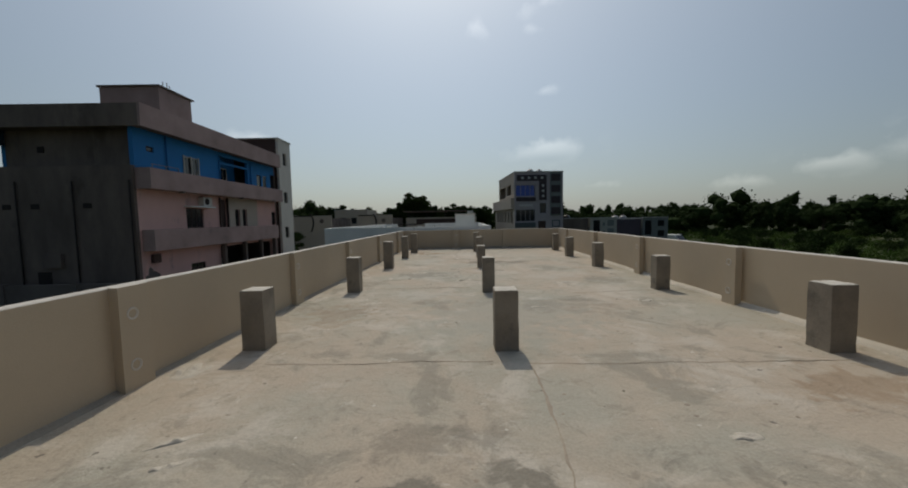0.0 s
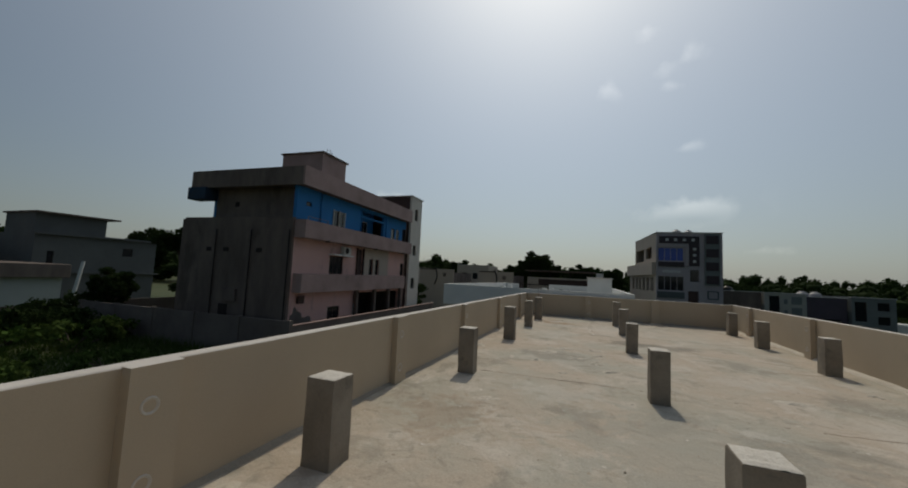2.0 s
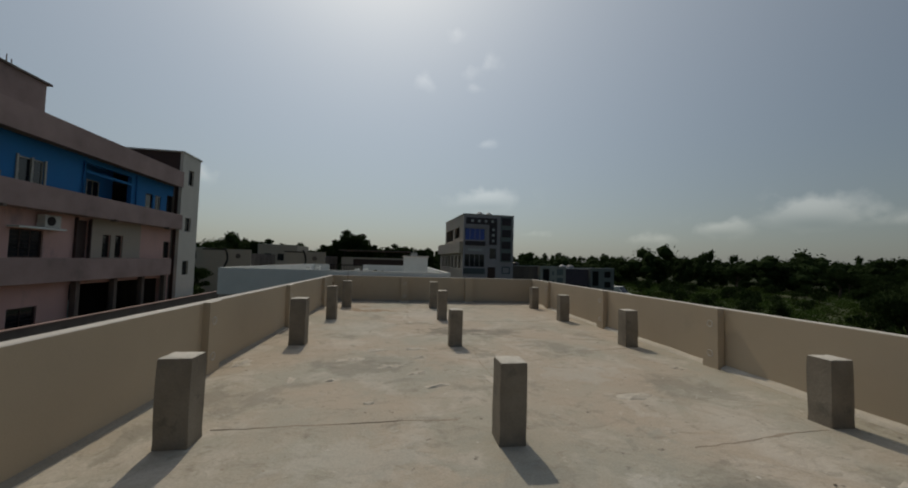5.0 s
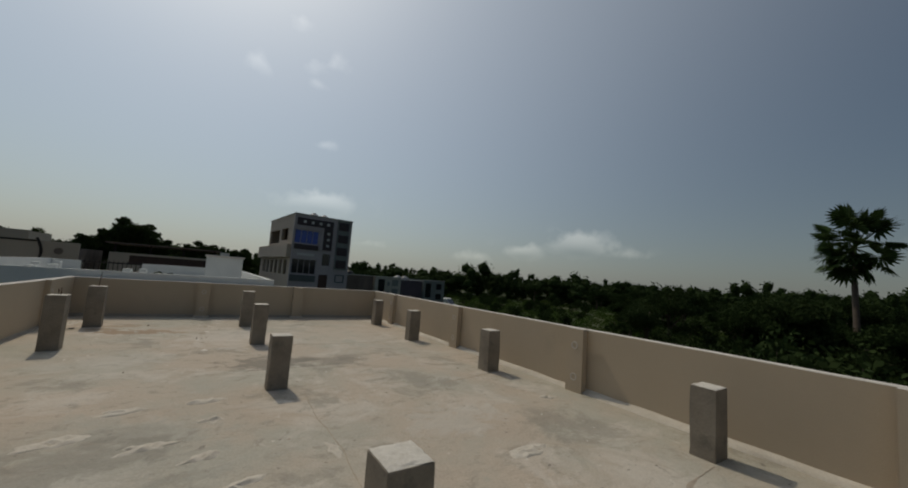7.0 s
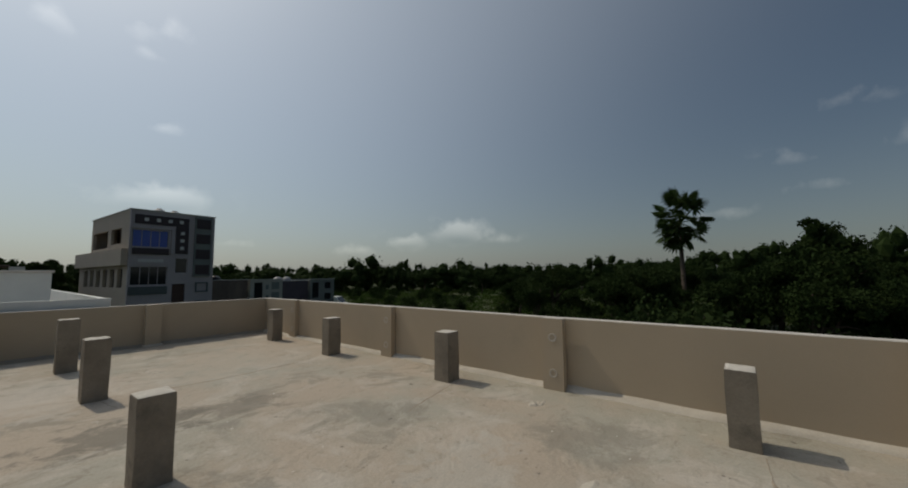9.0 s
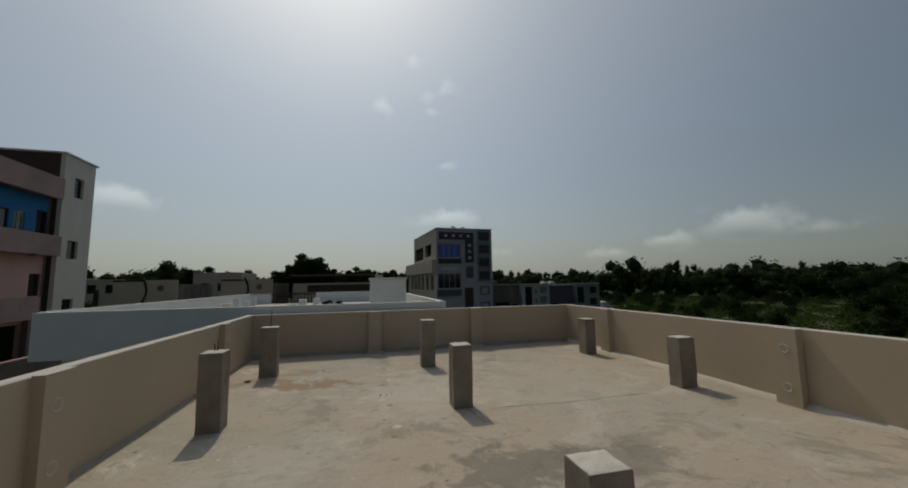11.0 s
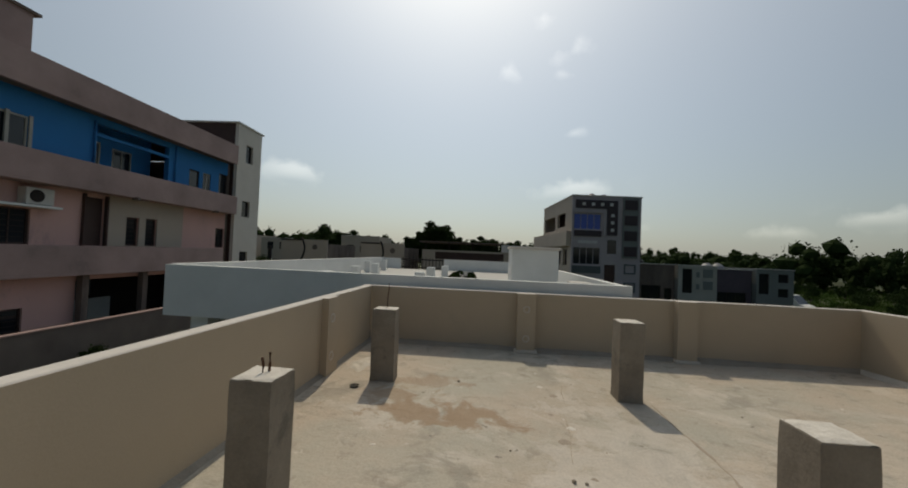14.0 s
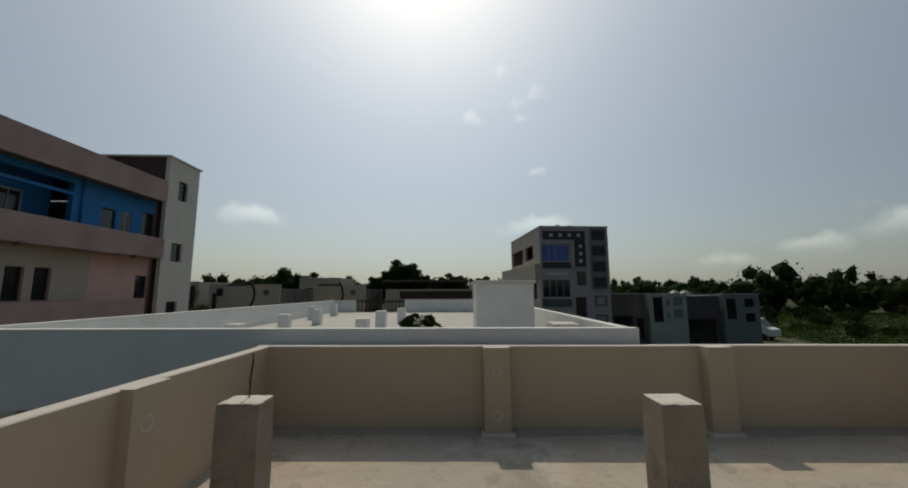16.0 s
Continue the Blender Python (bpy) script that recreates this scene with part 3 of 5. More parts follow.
for x in (-0.94, 1.43):
    bm = boxes((x - 0.035, Y1 - 0.175, -0.02, x + 0.315, Y1 - 0.02, 0.035))
    part("mortar_foot", rounded(bm, 0.014, 2), M["fillet"], wall_north, "pale mortar collar at a pilaster foot", True)


def fillet(name, points, inward, parent, size=1.0, mat="fillet"):
    """An uneven mortar fillet along the foot of a parapet."""
    bm, rows, o = bmesh.new(), [], Vector((*inward, 0))
    a, b = Vector((*points[0], 0)), Vector((*points[1], 0))
    n = int((b - a).length / 0.12)
    for i in range(n + 1):
        p = a.lerp(b, i / n)
        w = 0.11 + 0.05 * noise.noise((p.x * 0.8, p.y * 0.8, 5)) + 0.03 * noise.noise((p.x * 4, p.y * 4, 1))
        h = size * (0.05 + 0.02 * noise.noise((p.x * 1.5, p.y * 1.5, 2)))
        w *= size
        rows.append([bm.verts.new(p + o * d + Vector((0, 0, z))) for d, z in ((-0.01, h + 0.01), (w * 0.35, h * 0.8), (w * 0.75, h * 0.45), (w, -0.02))])
    for r, s in zip(rows, rows[1:]):
        for k in range(3):
            bm.faces.new((r[k], r[k + 1], s[k + 1], s[k]))
    bmesh.ops.recalc_face_normals(bm, faces=list(bm.faces))
    return part(name, bm, M[mat], parent, "rough mortar fillet", True)


fillet("mortar_fillet", ((XL, Y0), (XL, Y1)), (1, 0), wall_west, 0.55, "fillet_shaded")
fillet("mortar_fillet", ((right_face(0), Y0), (right_face(Y1), Y1)), (-1, 0), wall_east)
fillet("mortar_fillet", ((XL, Y1), (right_face(Y1), Y1)), (0, -1), wall_north, 1.0, "fillet_shaded")


def ridge(points, width, parent, mat="joint", height=0.006):
    """A thin wandering mortar line on the slab, where one pour meets the next."""
    bm, rows = bmesh.new(), []
    a, b = Vector((*points[0], 0)), Vector((*points[1], 0))
    way = (b - a).normalized()
    side = Vector((-way.y, way.x, 0))
    n = int((b - a).length / 0.05)
    for i in range(n + 1):
        p = a.lerp(b, i / n) + side * (0.06 * noise.noise((i * 0.06, a.x, a.y)) + 0.02 * noise.noise((i * 0.4, a.y, 2)))
        z = 0.010 * noise.noise((p.x * 0.5, p.y * 0.5, 0)) + 0.004 * noise.noise((p.x * 2.3, p.y * 2.3, 3))
        w = max(0.003, width * (0.55 + 1.4 * noise.noise((i * 0.17, a.x + 3, a.y))))
        rows.append([bm.verts.new(p + side * d + Vector((0, 0, z + h))) for d, h in ((-w, -0.004), (0, height), (w, -0.004))])
    for r, s in zip(rows, rows[1:]):
        bm.faces.new((r[0], r[1], s[1], s[0]))
        bm.faces.new((r[1], r[2], s[2], s[1]))
    bmesh.ops.recalc_face_normals(bm, faces=list(bm.faces))
    part("slab_joint", bm, M[mat], parent, "thin dark joint between concrete pours", True)


for xa, ya, xb, yb in ((-2.4, 3.72, -0.1, 3.70), (0.25, 3.66, 3.4, 3.72), (-2.45, 7.60, -0.3, 7.66), (1.6, 7.0, 3.2, 7.2), (0.45, 13.38, 2.7, 13.36), (2.2, 10.2, 3.3, 10.45)):
    ridge(((xa, ya), (xb, yb)), 0.02, floor)
ridge(((0.20, 1.2), (0.25, 3.6)), 0.02, floor)
ridge(((0.30, 7.4), (0.36, 10.4)), 0.012, floor)
ridge(((0.27, 13.5), (0.34, 15.75)), 0.034, floor)
ridge(((-0.75, 14.5), (-0.66, 15.2)), 0.007, floor)
ridge(((-0.60, 15.6), (-0.54, 16.1)), 0.007, floor)
ridge(((0.30, 13.0), (0.24, 13.45)), 0.02, floor)

# ---------------------------------------------------------------- column stubs
STUBS = (  # x of the near-left corner, y of the near face, width, depth, height, reinforcing bars
    ((-2.86, 4.09, 0.26, 0.25, 0.67, 0), (-2.715, 7.27, 0.25, 0.215, 0.69, 0), (-2.76, 10.74, 0.26, 0.24, 0.79, 0),
     (-2.71, 13.495, 0.23, 0.225, 0.81, 2), (-2.72, 15.84, 0.27, 0.20, 0.81, 1)),
    ((-0.06, 4.02, 0.25, 0.25, 0.65, 0), (-0.04, 7.12, 0.23, 0.24, 0.67, 0), (-0.02, 10.59, 0.23, 0.22, 0.64, 0),
     (0.04, 13.495, 0.24, 0.235, 0.74, 0), (-0.01, 15.76, 0.25, 0.24, 0.83, 0)),
    ((3.28, 3.89, 0.26, 0.26, 0.69, 0), (3.27, 7.20, 0.26, 0.22, 0.64, 0), (3.27, 10.50, 0.25, 0.25, 0.67, 0),
     (3.28, 13.40, 0.26, 0.22, 0.68, 0), (3.40, 15.86, 0.23, 0.26, 0.71, 0)))


def column_stub(x, y, w, d, h, bars):
    ob = thing("column_stub", (x + w / 2, y + d / 2, 0), "square grey cement column stub standing on the roof slab" if not bars else
               "square grey cement column stub with rusty steel bars on top", "column stub", "column stubs in rows on the roof")
    bm = bmesh.new()
    levels = 7
    rows = []
    for k in range(levels + 1):
        z = -0.02 + (h + 0.02) * k / levels
        row = []
        for sx, sy in ((-1, -1), (0, -1), (1, -1), (1, 0), (1, 1), (0, 1), (-1, 1), (-1, 0)):
            j = Vector((noise.noise((x + sx, y + sy, z * 3)), noise.noise((x - sx, y + sy, z * 3 + 7)), 0)) * 0.007
            grow = 1.0 + (0.03 if k == 0 else 0.0)
            zz = z + (0.004 * noise.noise((x + sx * 2, y - sy * 2, 4)) if k == levels else 0)
            row.append(bm.verts.new(Vector((sx * w / 2 * grow, sy * d / 2 * grow, zz)) + j))
        rows.append(row)
    for r, s in zip(rows, rows[1:]):
        for k in range(8):
            bm.faces.new((r[k], r[(k + 1) % 8], s[(k + 1) % 8], s[k]))
    top = bm.faces.new(rows[-1])
    bm.faces.new(rows[0][::-1])
    corner = [e for e in bm.edges if abs(e.verts[0].co.z - e.verts[1].co.z) > 0.05 and all(abs(abs(v.co.x) - w / 2) < 0.02 and abs(abs(v.co.y) - d / 2) < 0.02 for v in e.verts)]
    bmesh.ops.bevel(bm, geom=corner + list(top.edges), offset=0.005, segments=2, affect="EDGES")
    part("shaft", bm, M["stub"], ob)
    bm = bmesh.new()
    q = 10
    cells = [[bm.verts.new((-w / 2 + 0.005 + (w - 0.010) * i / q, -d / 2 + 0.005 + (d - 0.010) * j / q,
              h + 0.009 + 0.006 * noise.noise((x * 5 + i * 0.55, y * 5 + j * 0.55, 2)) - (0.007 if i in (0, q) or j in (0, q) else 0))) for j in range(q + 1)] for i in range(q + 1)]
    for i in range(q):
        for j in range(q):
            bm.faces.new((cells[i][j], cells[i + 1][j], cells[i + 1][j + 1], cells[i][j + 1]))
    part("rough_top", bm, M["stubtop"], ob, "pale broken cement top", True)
    for k in range(bars):
        bm = bmesh.new()
        if bars == 1:
            pts = [(0.0, 0.03, h - 0.02), (0.0, 0.03, h + 0.12), (0.012, 0.03, h + 0.24), (0.006, 0.03, h + 0.29)]
        else:
            a = (-0.002 + 0.018 * k, -0.01 + 0.03 * (k % 2))
            pts = [(*a, h - 0.02), (a[0] + 0.004, a[1], h + 0.05), (a[0] - 0.004 + 0.006 * k, a[1], h + 0.09 + 0.02 * (k % 2))]
        tube(bm, pts, [0.007] * len(pts), 6)
        part("reinforcing_bar", bm, M["rebar"], ob, "short rusty steel bar", True)
    return ob


for line in STUBS:
    for s in line:
        column_stub(*s)

# ---------------------------------------------------------------- ground
bm = bmesh.new()
ring = [(-2500, -2500), (2500, -2500), (2500, 2500), (-2500, 2500)]
bm.faces.new([bm.verts.new((x, y, GROUND)) for x, y in ring])
ground = structure("ground", bm, M["earth"], "green and bare earth ground stretching to the horizon", "ground")
structure("lane", boxes((-13.5, -60, GROUND - 0.05, -9.0, 62, GROUND + 0.03)), M["road"], "bare earth lane between the houses", "road")

# ---------------------------------------------------------------- neighbouring white roof
nb = thing("white_neighbour_building", (0, 0, GROUND), "single-storey white building with a whitewashed flat roof beside the terrace", "building")
G = -GROUND
NX0, NX1, NY0, NY1 = -7.25, 0.90, 17.86, 31.2
DECK = 0.52 + G
part("roof_deck", boxes((NX0 + 0.13, NY0 + 0.13, 0.16 + G, NX1 - 0.13, NY1 - 0.13, DECK)), M["white_roof"], nb, "whitewashed roof deck")
part("front_parapet", boxes((NX0, NY0, 0.15 + G, NX1, NY0 + 0.13, 1.07 + G)), M["white"], nb)
part("side_parapet", boxes((NX0, NY0 + 0.13, 0.15 + G, NX0 + 0.13, NY1, 1.08 + G)), M["white"], nb)
part("side_parapet", boxes((NX1 - 0.13, NY0 + 0.13, 0.15 + G, NX1, NY1, 1.06 + G)), M["white"], nb)
part("back_parapet", boxes((NX0 + 0.13, NY1 - 0.13, 0.15 + G, -6.1, NY1, 1.07 + G)), M["white"], nb)
part("back_parapet", boxes((-3.75, NY1 - 0.13, 0.15 + G, NX1 - 0.13, NY1, 1.10 + G)), M["white"], nb)
part("wall", boxes((-6.7, NY0 + 0.7, 0, NX1 - 0.1, NY1 - 0.3, 0.15 + G)), M["greywall"], nb, "grey-green wall below the roof slab")
part("pillar", boxes((-6.78, NY0 + 0.1, 0, -6.45, NY0 + 0.42, 0.15 + G)), M["white"], nb)
part("pillar", boxes((-3.6, NY0 + 0.1, 0, -3.3, NY0 + 0.42, 0.15 + G)), M["white"], nb)
rail = part("railing", boxes((-6.1, NY1 - 0.10, 1.0 + G, -3.75, NY1 - 0.05, 1.06 + G), (-6.1, NY1 - 0.10, DECK + 0.08, -3.75, NY1 - 0.05, DECK + 0.12)), M["dark"], nb, "dark painted steel railing")
for k in range(13):
    x = -6.0 + k * 0.18
    part("baluster", boxes((x, NY1 - 0.09, DECK + 0.02, x + 0.03, NY1 - 0.06, 1.15 + G)), M["dark"], rail)
tank = thing("roof_tank_room", (-0.35, 20.9, 0.52), "plain white plastered water tank box on the white roof", "water tank")
part("tank_wall", rounded(boxes((-0.53, -0.65, 0, 0.53, 0.65, 1.12)), 0.012), M["white"], tank)
part("tank_lid", rounded(boxes((-0.57, -0.70, 1.12, 0.57, 0.70, 1.18)), 0.01), M["coping"], tank, "pale cement lid")
first = None
for x, y, h in ((-5.20, 20.1, 0.42), (-5.3, 22.2, 0.46), (-5.45, 24.6, 0.46), (-6.3, 28.6, 0.48), (-3.15, 21.0, 0.44), (-3.15, 22.8, 0.50), (-3.0, 25.2, 0.46), (-6.4, 26.6, 0.46)):
    st = thing("white_column_stub", (x, y, 0.52), "short whitewashed column stub on the neighbouring roof", "column stub", "column stubs on the white roof")
    part("shaft", rounded(boxes((-0.12, -0.12, 0, 0.12, 0.12, h)), 0.012), M["white"], st)
slabby = thing("roof_hatch", (0.45, 19.4, 0.52), "low pale cement hatch cover on the white roof", "hatch")
part("cover", rounded(boxes((-0.2, -0.25, 0, 0.2, 0.25, 0.48)), 0.01), M["coping"], slabby)

# ---------------------------------------------------------------- blue and pink house
house = thing("blue_pink_house", (-16.4, 17.7, GROUND), "three-storey house with salmon pink walls and a bright blue top floor", "house", rz=92.6)
D = 8.4   # depth
# lower two storeys: front wall facing the terrace
part("ground_floor_wall", pierced(0, 14.3, 0, 0.1 + G, 0, 0.22, [(3.44, 4.73, G - 1.88, G - 0.92), (6.3, 13.4, 0.05, G - 0.12)]), M["pink"], house)
part("first_floor_wall", pierced(0, 14.3, 0.1 + G, 3.2 + G, 0, 0.22,
     [(3.3, 4.77, G + 1.17, G + 2.36), (6.42, 7.2, G + 1.17, G + 3.05), (8.1, 8.7, G + 1.2, G + 2.42), (9.02, 9.62, G + 1.2, G + 2.44), (13.55, 14.25, G + 1.2, G + 2.32)]), M["pink"], house)
part("pale_wall_panel", pierced(7.35, 11.1, G + 1.171, G + 3.199, -0.05, -0.003, [(8.1, 8.7, G + 1.2, G + 2.42), (9.02, 9.62, G + 1.2, G + 2.44)]), M["beige"], house, "paler buff strip of wall")
part("top_floor_wall", pierced(0.0, 14.3, 4.1 + G, 6.2 + G, 0.0, 0.22,
     [(0.75, 1.25, G + 5.15, G + 5.42), (3.40, 4.55, G + 4.24, G + 5.36), (6.7, 10.1, G + 4.25, G + 5.95), (11.4, 12.1, G + 4.3, G + 5.25), (12.35, 12.95, G + 4.3, G + 5.25), (13.6, 14.3, G + 4.25, G + 5.5)]), M["blue"], house, "bright blue painted wall")
part("recess_back_wall", pierced(6.5, 10.3, 4.1 + G, 6.2 + G, 1.1, 1.25, [(7.0, 7.9, G + 4.2, G + 5.5), (8.4, 9.3, G + 4.5, G + 5.4)]), M["blue"], house)
window_in(house, 7.0, 7.9, G + 4.2, G + 5.5, 1.1, 2, "frame", "glass")
window_in(house, 8.4, 9.3, G + 4.5, G + 5.4, 1.1, 2, "frame", "glass")
part("recess_lintel", boxes((6.7, -0.06, G + 5.42, 10.1, 0.06, G + 5.55)), M["blue"], house)
# side wall facing the near field, back and far walls
part("side_wall", boxes((-0.18, 0.0, 0, -0.002, 8.3, 4.25 + G)), M["render"], house, "unpainted weathered cement side wall")
part("side_wall_upper", boxes((0.55, 0.222, 4.25 + G, 0.70, 6.75, 6.2 + G)), M["render"], house)
part("far_wall", boxes((14.3, 0.0, 0, 14.5, D, 6.2 + G)), M["render"], house)
part("back_wall", boxes((-0.18, 8.32, 0, 14.5, 8.52, 4.25 + G)), M["render"], house)
part("back_wall_upper", boxes((0.55, 6.75, 4.25 + G, 14.3, 6.95, 6.2 + G)), M["blue"], house)
for z in (0.0, 3.3):
    part("floor_slab", boxes((0.0, 0.23, z + G, 14.3, 8.3, z + 0.15 + G)), M["render"], house)
# bands, balcony and roof
part("upper_band", rounded(boxes((0.1, -0.75, 3.2 + G, 14.2, -0.002, 3.28 + G), (0.1, -0.75, 3.28 + G, 14.2, -0.62, 4.22 + G)), 0.008), M["band"], house, "dusty pink cement balcony band")
part("upper_band_end", boxes((-0.02, -0.75, 3.2 + G, 0.098, 0.0, 4.22 + G)), M["band"], house)
part("balcony_band", rounded(boxes((0.25, -0.62, 0.1 + G, 13.4, -0.002, 0.2 + G), (0.25, -0.62, 0.2 + G, 13.4, -0.50, 1.17 + G)), 0.008), M["band"], house, "dusty pink cement balcony band")
part("balcony_end", boxes((0.13, -0.62, 0.1 + G, 0.248, 0.0, 1.17 + G)), M["band"], house)
part("roof_slab", boxes((-0.15, -0.55, 6.2 + G, 14.2, 7.9, 6.38 + G)), M["render"], house)
part("roof_parapet", boxes((-0.3, -0.67, 6.16 + G, 14.2, -0.552, 7.25 + G)), M["band"], house)
part("roof_parapet", boxes((-0.3, -0.55, 6.16 + G, -0.152, 7.95, 7.22 + G)), M["render"], house)
part("roof_parapet", boxes((-0.15, 7.902, 6.16 + G, 14.2, 8.02, 7.2 + G)), M["render"], house)
part("hanging_beam", boxes((-0.4, 6.6, 5.45 + G, 0.4, 8.08, 6.2 + G)), M["navy"], house)
part("ledge_slab", boxes((-0.18, 0.0, 4.25 + G, 0.55, 8.3, 4.33 + G)), M["render"], house)
stair = part("stair_room", pierced(2.2, 4.68, 6.38 + G, 8.85 + G, 0.25, 3.4), M["band"], house, "dusty pink rooftop stair room")
part("stair_room_roof", boxes((2.12, 0.16, 8.85 + G, 4.86, 3.5, 8.94 + G)), M["render"], house)
for x, h in ((3.0, 0.45), (3.3, 0.5), (3.5, 0.4)):
    bm = bmesh.new()
    tube(bm, [(x, 0.6, 8.94 + G), (x, 0.6, 8.94 + G + h)], [0.018, 0.018], 6)
    part("rooftop_rod", bm, M["rebar"], house)
# tower at the far end
part("tower_front", pierced(14.5, 16.9, 0, 8.75 + G, -0.42, -0.22, [(15.3, 16.0, G + 6.55, G + 7.65), (15.15, 15.95, G + 3.15, G + 4.15), (15.15, 15.95, G + 0.0, G + 1.0)]), M["cream"], house, "white stair tower wall with three small windows")
part("tower_side", boxes((14.5, -0.218, 0, 14.7, 4.0, 8.73 + G)), M["brown"], house, "dark brown tower flank")
part("tower_side", boxes((16.7, -0.218, 0, 16.9, 4.0, 8.73 + G)), M["cream"], house)
part("tower_back", boxes((14.7, 3.8, 0, 16.7, 4.0, 8.73 + G)), M["render"], house)
part("tower_roof", rounded(boxes((14.4, -0.5, 8.73 + G, 17.05, 4.05, 8.82 + G)), 0.01), M["white"], house)
for xa, xb, za, zb in ((15.3, 16.0, G + 6.55, G + 7.65), (15.15, 15.95, G + 3.15, G + 4.15), (15.15, 15.95, G + 0.0, G + 1.0)):
    window_in(house, xa, xb, za, zb, -0.30, 1, "dark", "glass", 3)
# windows and doors of the facade
window_in(house, 3.44, 4.73, G - 1.88, G - 0.92, 0.06, 2, "brown", "glass", 4)
window_in(house, 3.3, 4.77, G + 1.17, G + 2.36, 0.06, 3, "brown", "glass", 5)
part("window_hood", rounded(boxes((3.15, -0.45, G + 2.40, 5.35, 0.0, G + 2.48)), 0.006), M["white"], house)
part("door", boxes((6.45, 0.08, G + 1.17, 7.17, 0.13, G + 3.03)), M["brown"], house, "dark brown timber door")
part("door_surround", boxes((6.35, -0.12, G + 1.17, 6.42, 0.02, G + 3.15), (7.2, -0.12, G + 1.17, 7.27, 0.02, G + 3.15)), M["brown"], house)
for xa, xb, zb in ((8.1, 8.7, 2.42), (9.02, 9.62, 2.44)):
    window_in(house, xa, xb, G + 1.2, G + zb, 0.06, 1, "brown", "glass", 5)
window_in(house, 13.55, 14.25, G + 1.2, G + 2.32, 0.06, 1, "brown", "glass", 4)
window_in(house, 0.75, 1.25, G + 5.15, G + 5.42, 0.05, 1, "dark", "glass")
window_in(house, 3.40, 4.55, G + 4.24, G + 5.36, 0.02, 2, "frame", "glass", 0)
part("window_post", rounded(boxes((3.30, -0.05, G + 4.23, 3.40, -0.003, G + 5.40), (3.93, -0.05, G + 4.23, 4.03, -0.003, G + 5.40), (4.55, -0.05, G + 4.23, 4.65, -0.003, G + 5.40)), 0.008), M["frame"], house, "cream window post")
for px, z0_, z1_ in ((2.05, 4.24, 6.15), (6.62, 4.24, 6.0), (10.45, 4.24, 6.1)):
    bm = bmesh.new()
    tube(bm, [(px, -0.06, z0_ + G), (px, -0.06, z1_ + G)], [0.04, 0.04], 8)
    part("wall_pipe", bm, M["blue"], house, "blue painted wall pipe", True)
part("balcony_rail", boxes((0.15, -0.70, 4.40 + G, 2.0, -0.67, 4.43 + G)), M["metal"], house)
for px in (0.2, 1.1, 1.95):
    part("rail_post", boxes((px, -0.70, 4.22 + G, px + 0.03, -0.67, 4.40 + G)), M["metal"], house)
# spouts and a bare plaster patch on the lower storeys
for px in (1.95, 7.7, 12.4):
    part("water_spout", rounded(boxes((px, -0.88, G + 3.10, px + 0.16, -0.60, G + 3.22)), 0.01), M["render"], house)
bm = bmesh.new()
for cx, cz, rx, rz_ in ((0.55, 1.75, 0.6, 0.8), (1.4, 1.4, 0.75, 0.65)):
    hub = bm.verts.new((cx, -0.014 if cx < 1 else -0.018, cz))
    rim = []
    for k in range(30):
        a = k * math.tau / 30
        w_ = 0.8 + 0.45 * noise.noise((math.cos(a) * 1.7 + cx, math.sin(a) * 1.7, 3))
        rim.append(bm.verts.new((cx + rx * w_ * math.cos(a), -0.004, max(0.0, cz + rz_ * w_ * math.sin(a)))))
    for k in range(30):
        bm.faces.new((hub, rim[k], rim[(k + 1) % 30]))
part("bare_plaster_patch", bm, M["brickwall"], house, "grey patch of bare damp plaster")
part("meter_box", rounded(boxes((0.55, -0.16, G - 0.55, 1.05, -0.003, G - 0.1)), 0.012), M["brown"], house)
window_in(house, 11.4, 12.1, G + 4.3, G + 5.25, 0.05, 1, "dark", "glass")
window_in(house, 12.35, 12.95, G + 4.3, G + 5.25, 0.05, 2, "frame", "glass")
window_in(house, 13.6, 14.3, G + 4.25, G + 5.5, 0.05, 1, "dark", "glass")
for x in (6.4, 8.9, 11.2, 13.45):
    part("carport_pillar", boxes((x - 0.12, -0.3, 0, x + 0.12, -0.06, 0.1 + G)), M["render"], house)
# near-black walls: the shade deep in the carport is put into their colour
part("carport_wall", boxes((6.3, 3.0, 0, 7.4, 3.15, G)), M["dark"], house)
part("carport_wall", boxes((9.6, 3.0, 0, 13.4, 3.15, G)), M["dark"], house)
part("carport_screen", boxes((7.4, 2.0, 0, 9.6, 2.12, G - 1.2)), M["greywall"], house, "pale green low wall in the carport")
part("carport_back", boxes((7.4, 3.0, G - 1.2, 9.6, 3.15, G)), M["slate"], house)
part("carport_step", rounded(boxes((7.3, -0.5, 0, 8.9, 0.5, 0.9)), 0.02), M["white"], house, "whitewashed step block")
for v in (5.55, 2.85, 0.12):
    bm = bmesh.new()
    tube(bm, [(-0.25, v, 0.2), (-0.25, v, 3.6 + G)], [0.035, 0.035], 8)
    part("drain_pipe", bm, M["dark"], house, "dark rainwater pipe", True)
for v in (6.1, 4.75, 2.25):
    part("vent", boxes((-0.20, v - 0.2, G + 2.27, -0.15, v + 0.2, G + 2.52)), M["dark"], house)
part("vent", boxes((0.50, 4.85, G + 5.1, 0.548, 5.15, G + 5.4)), M["dark"], house)
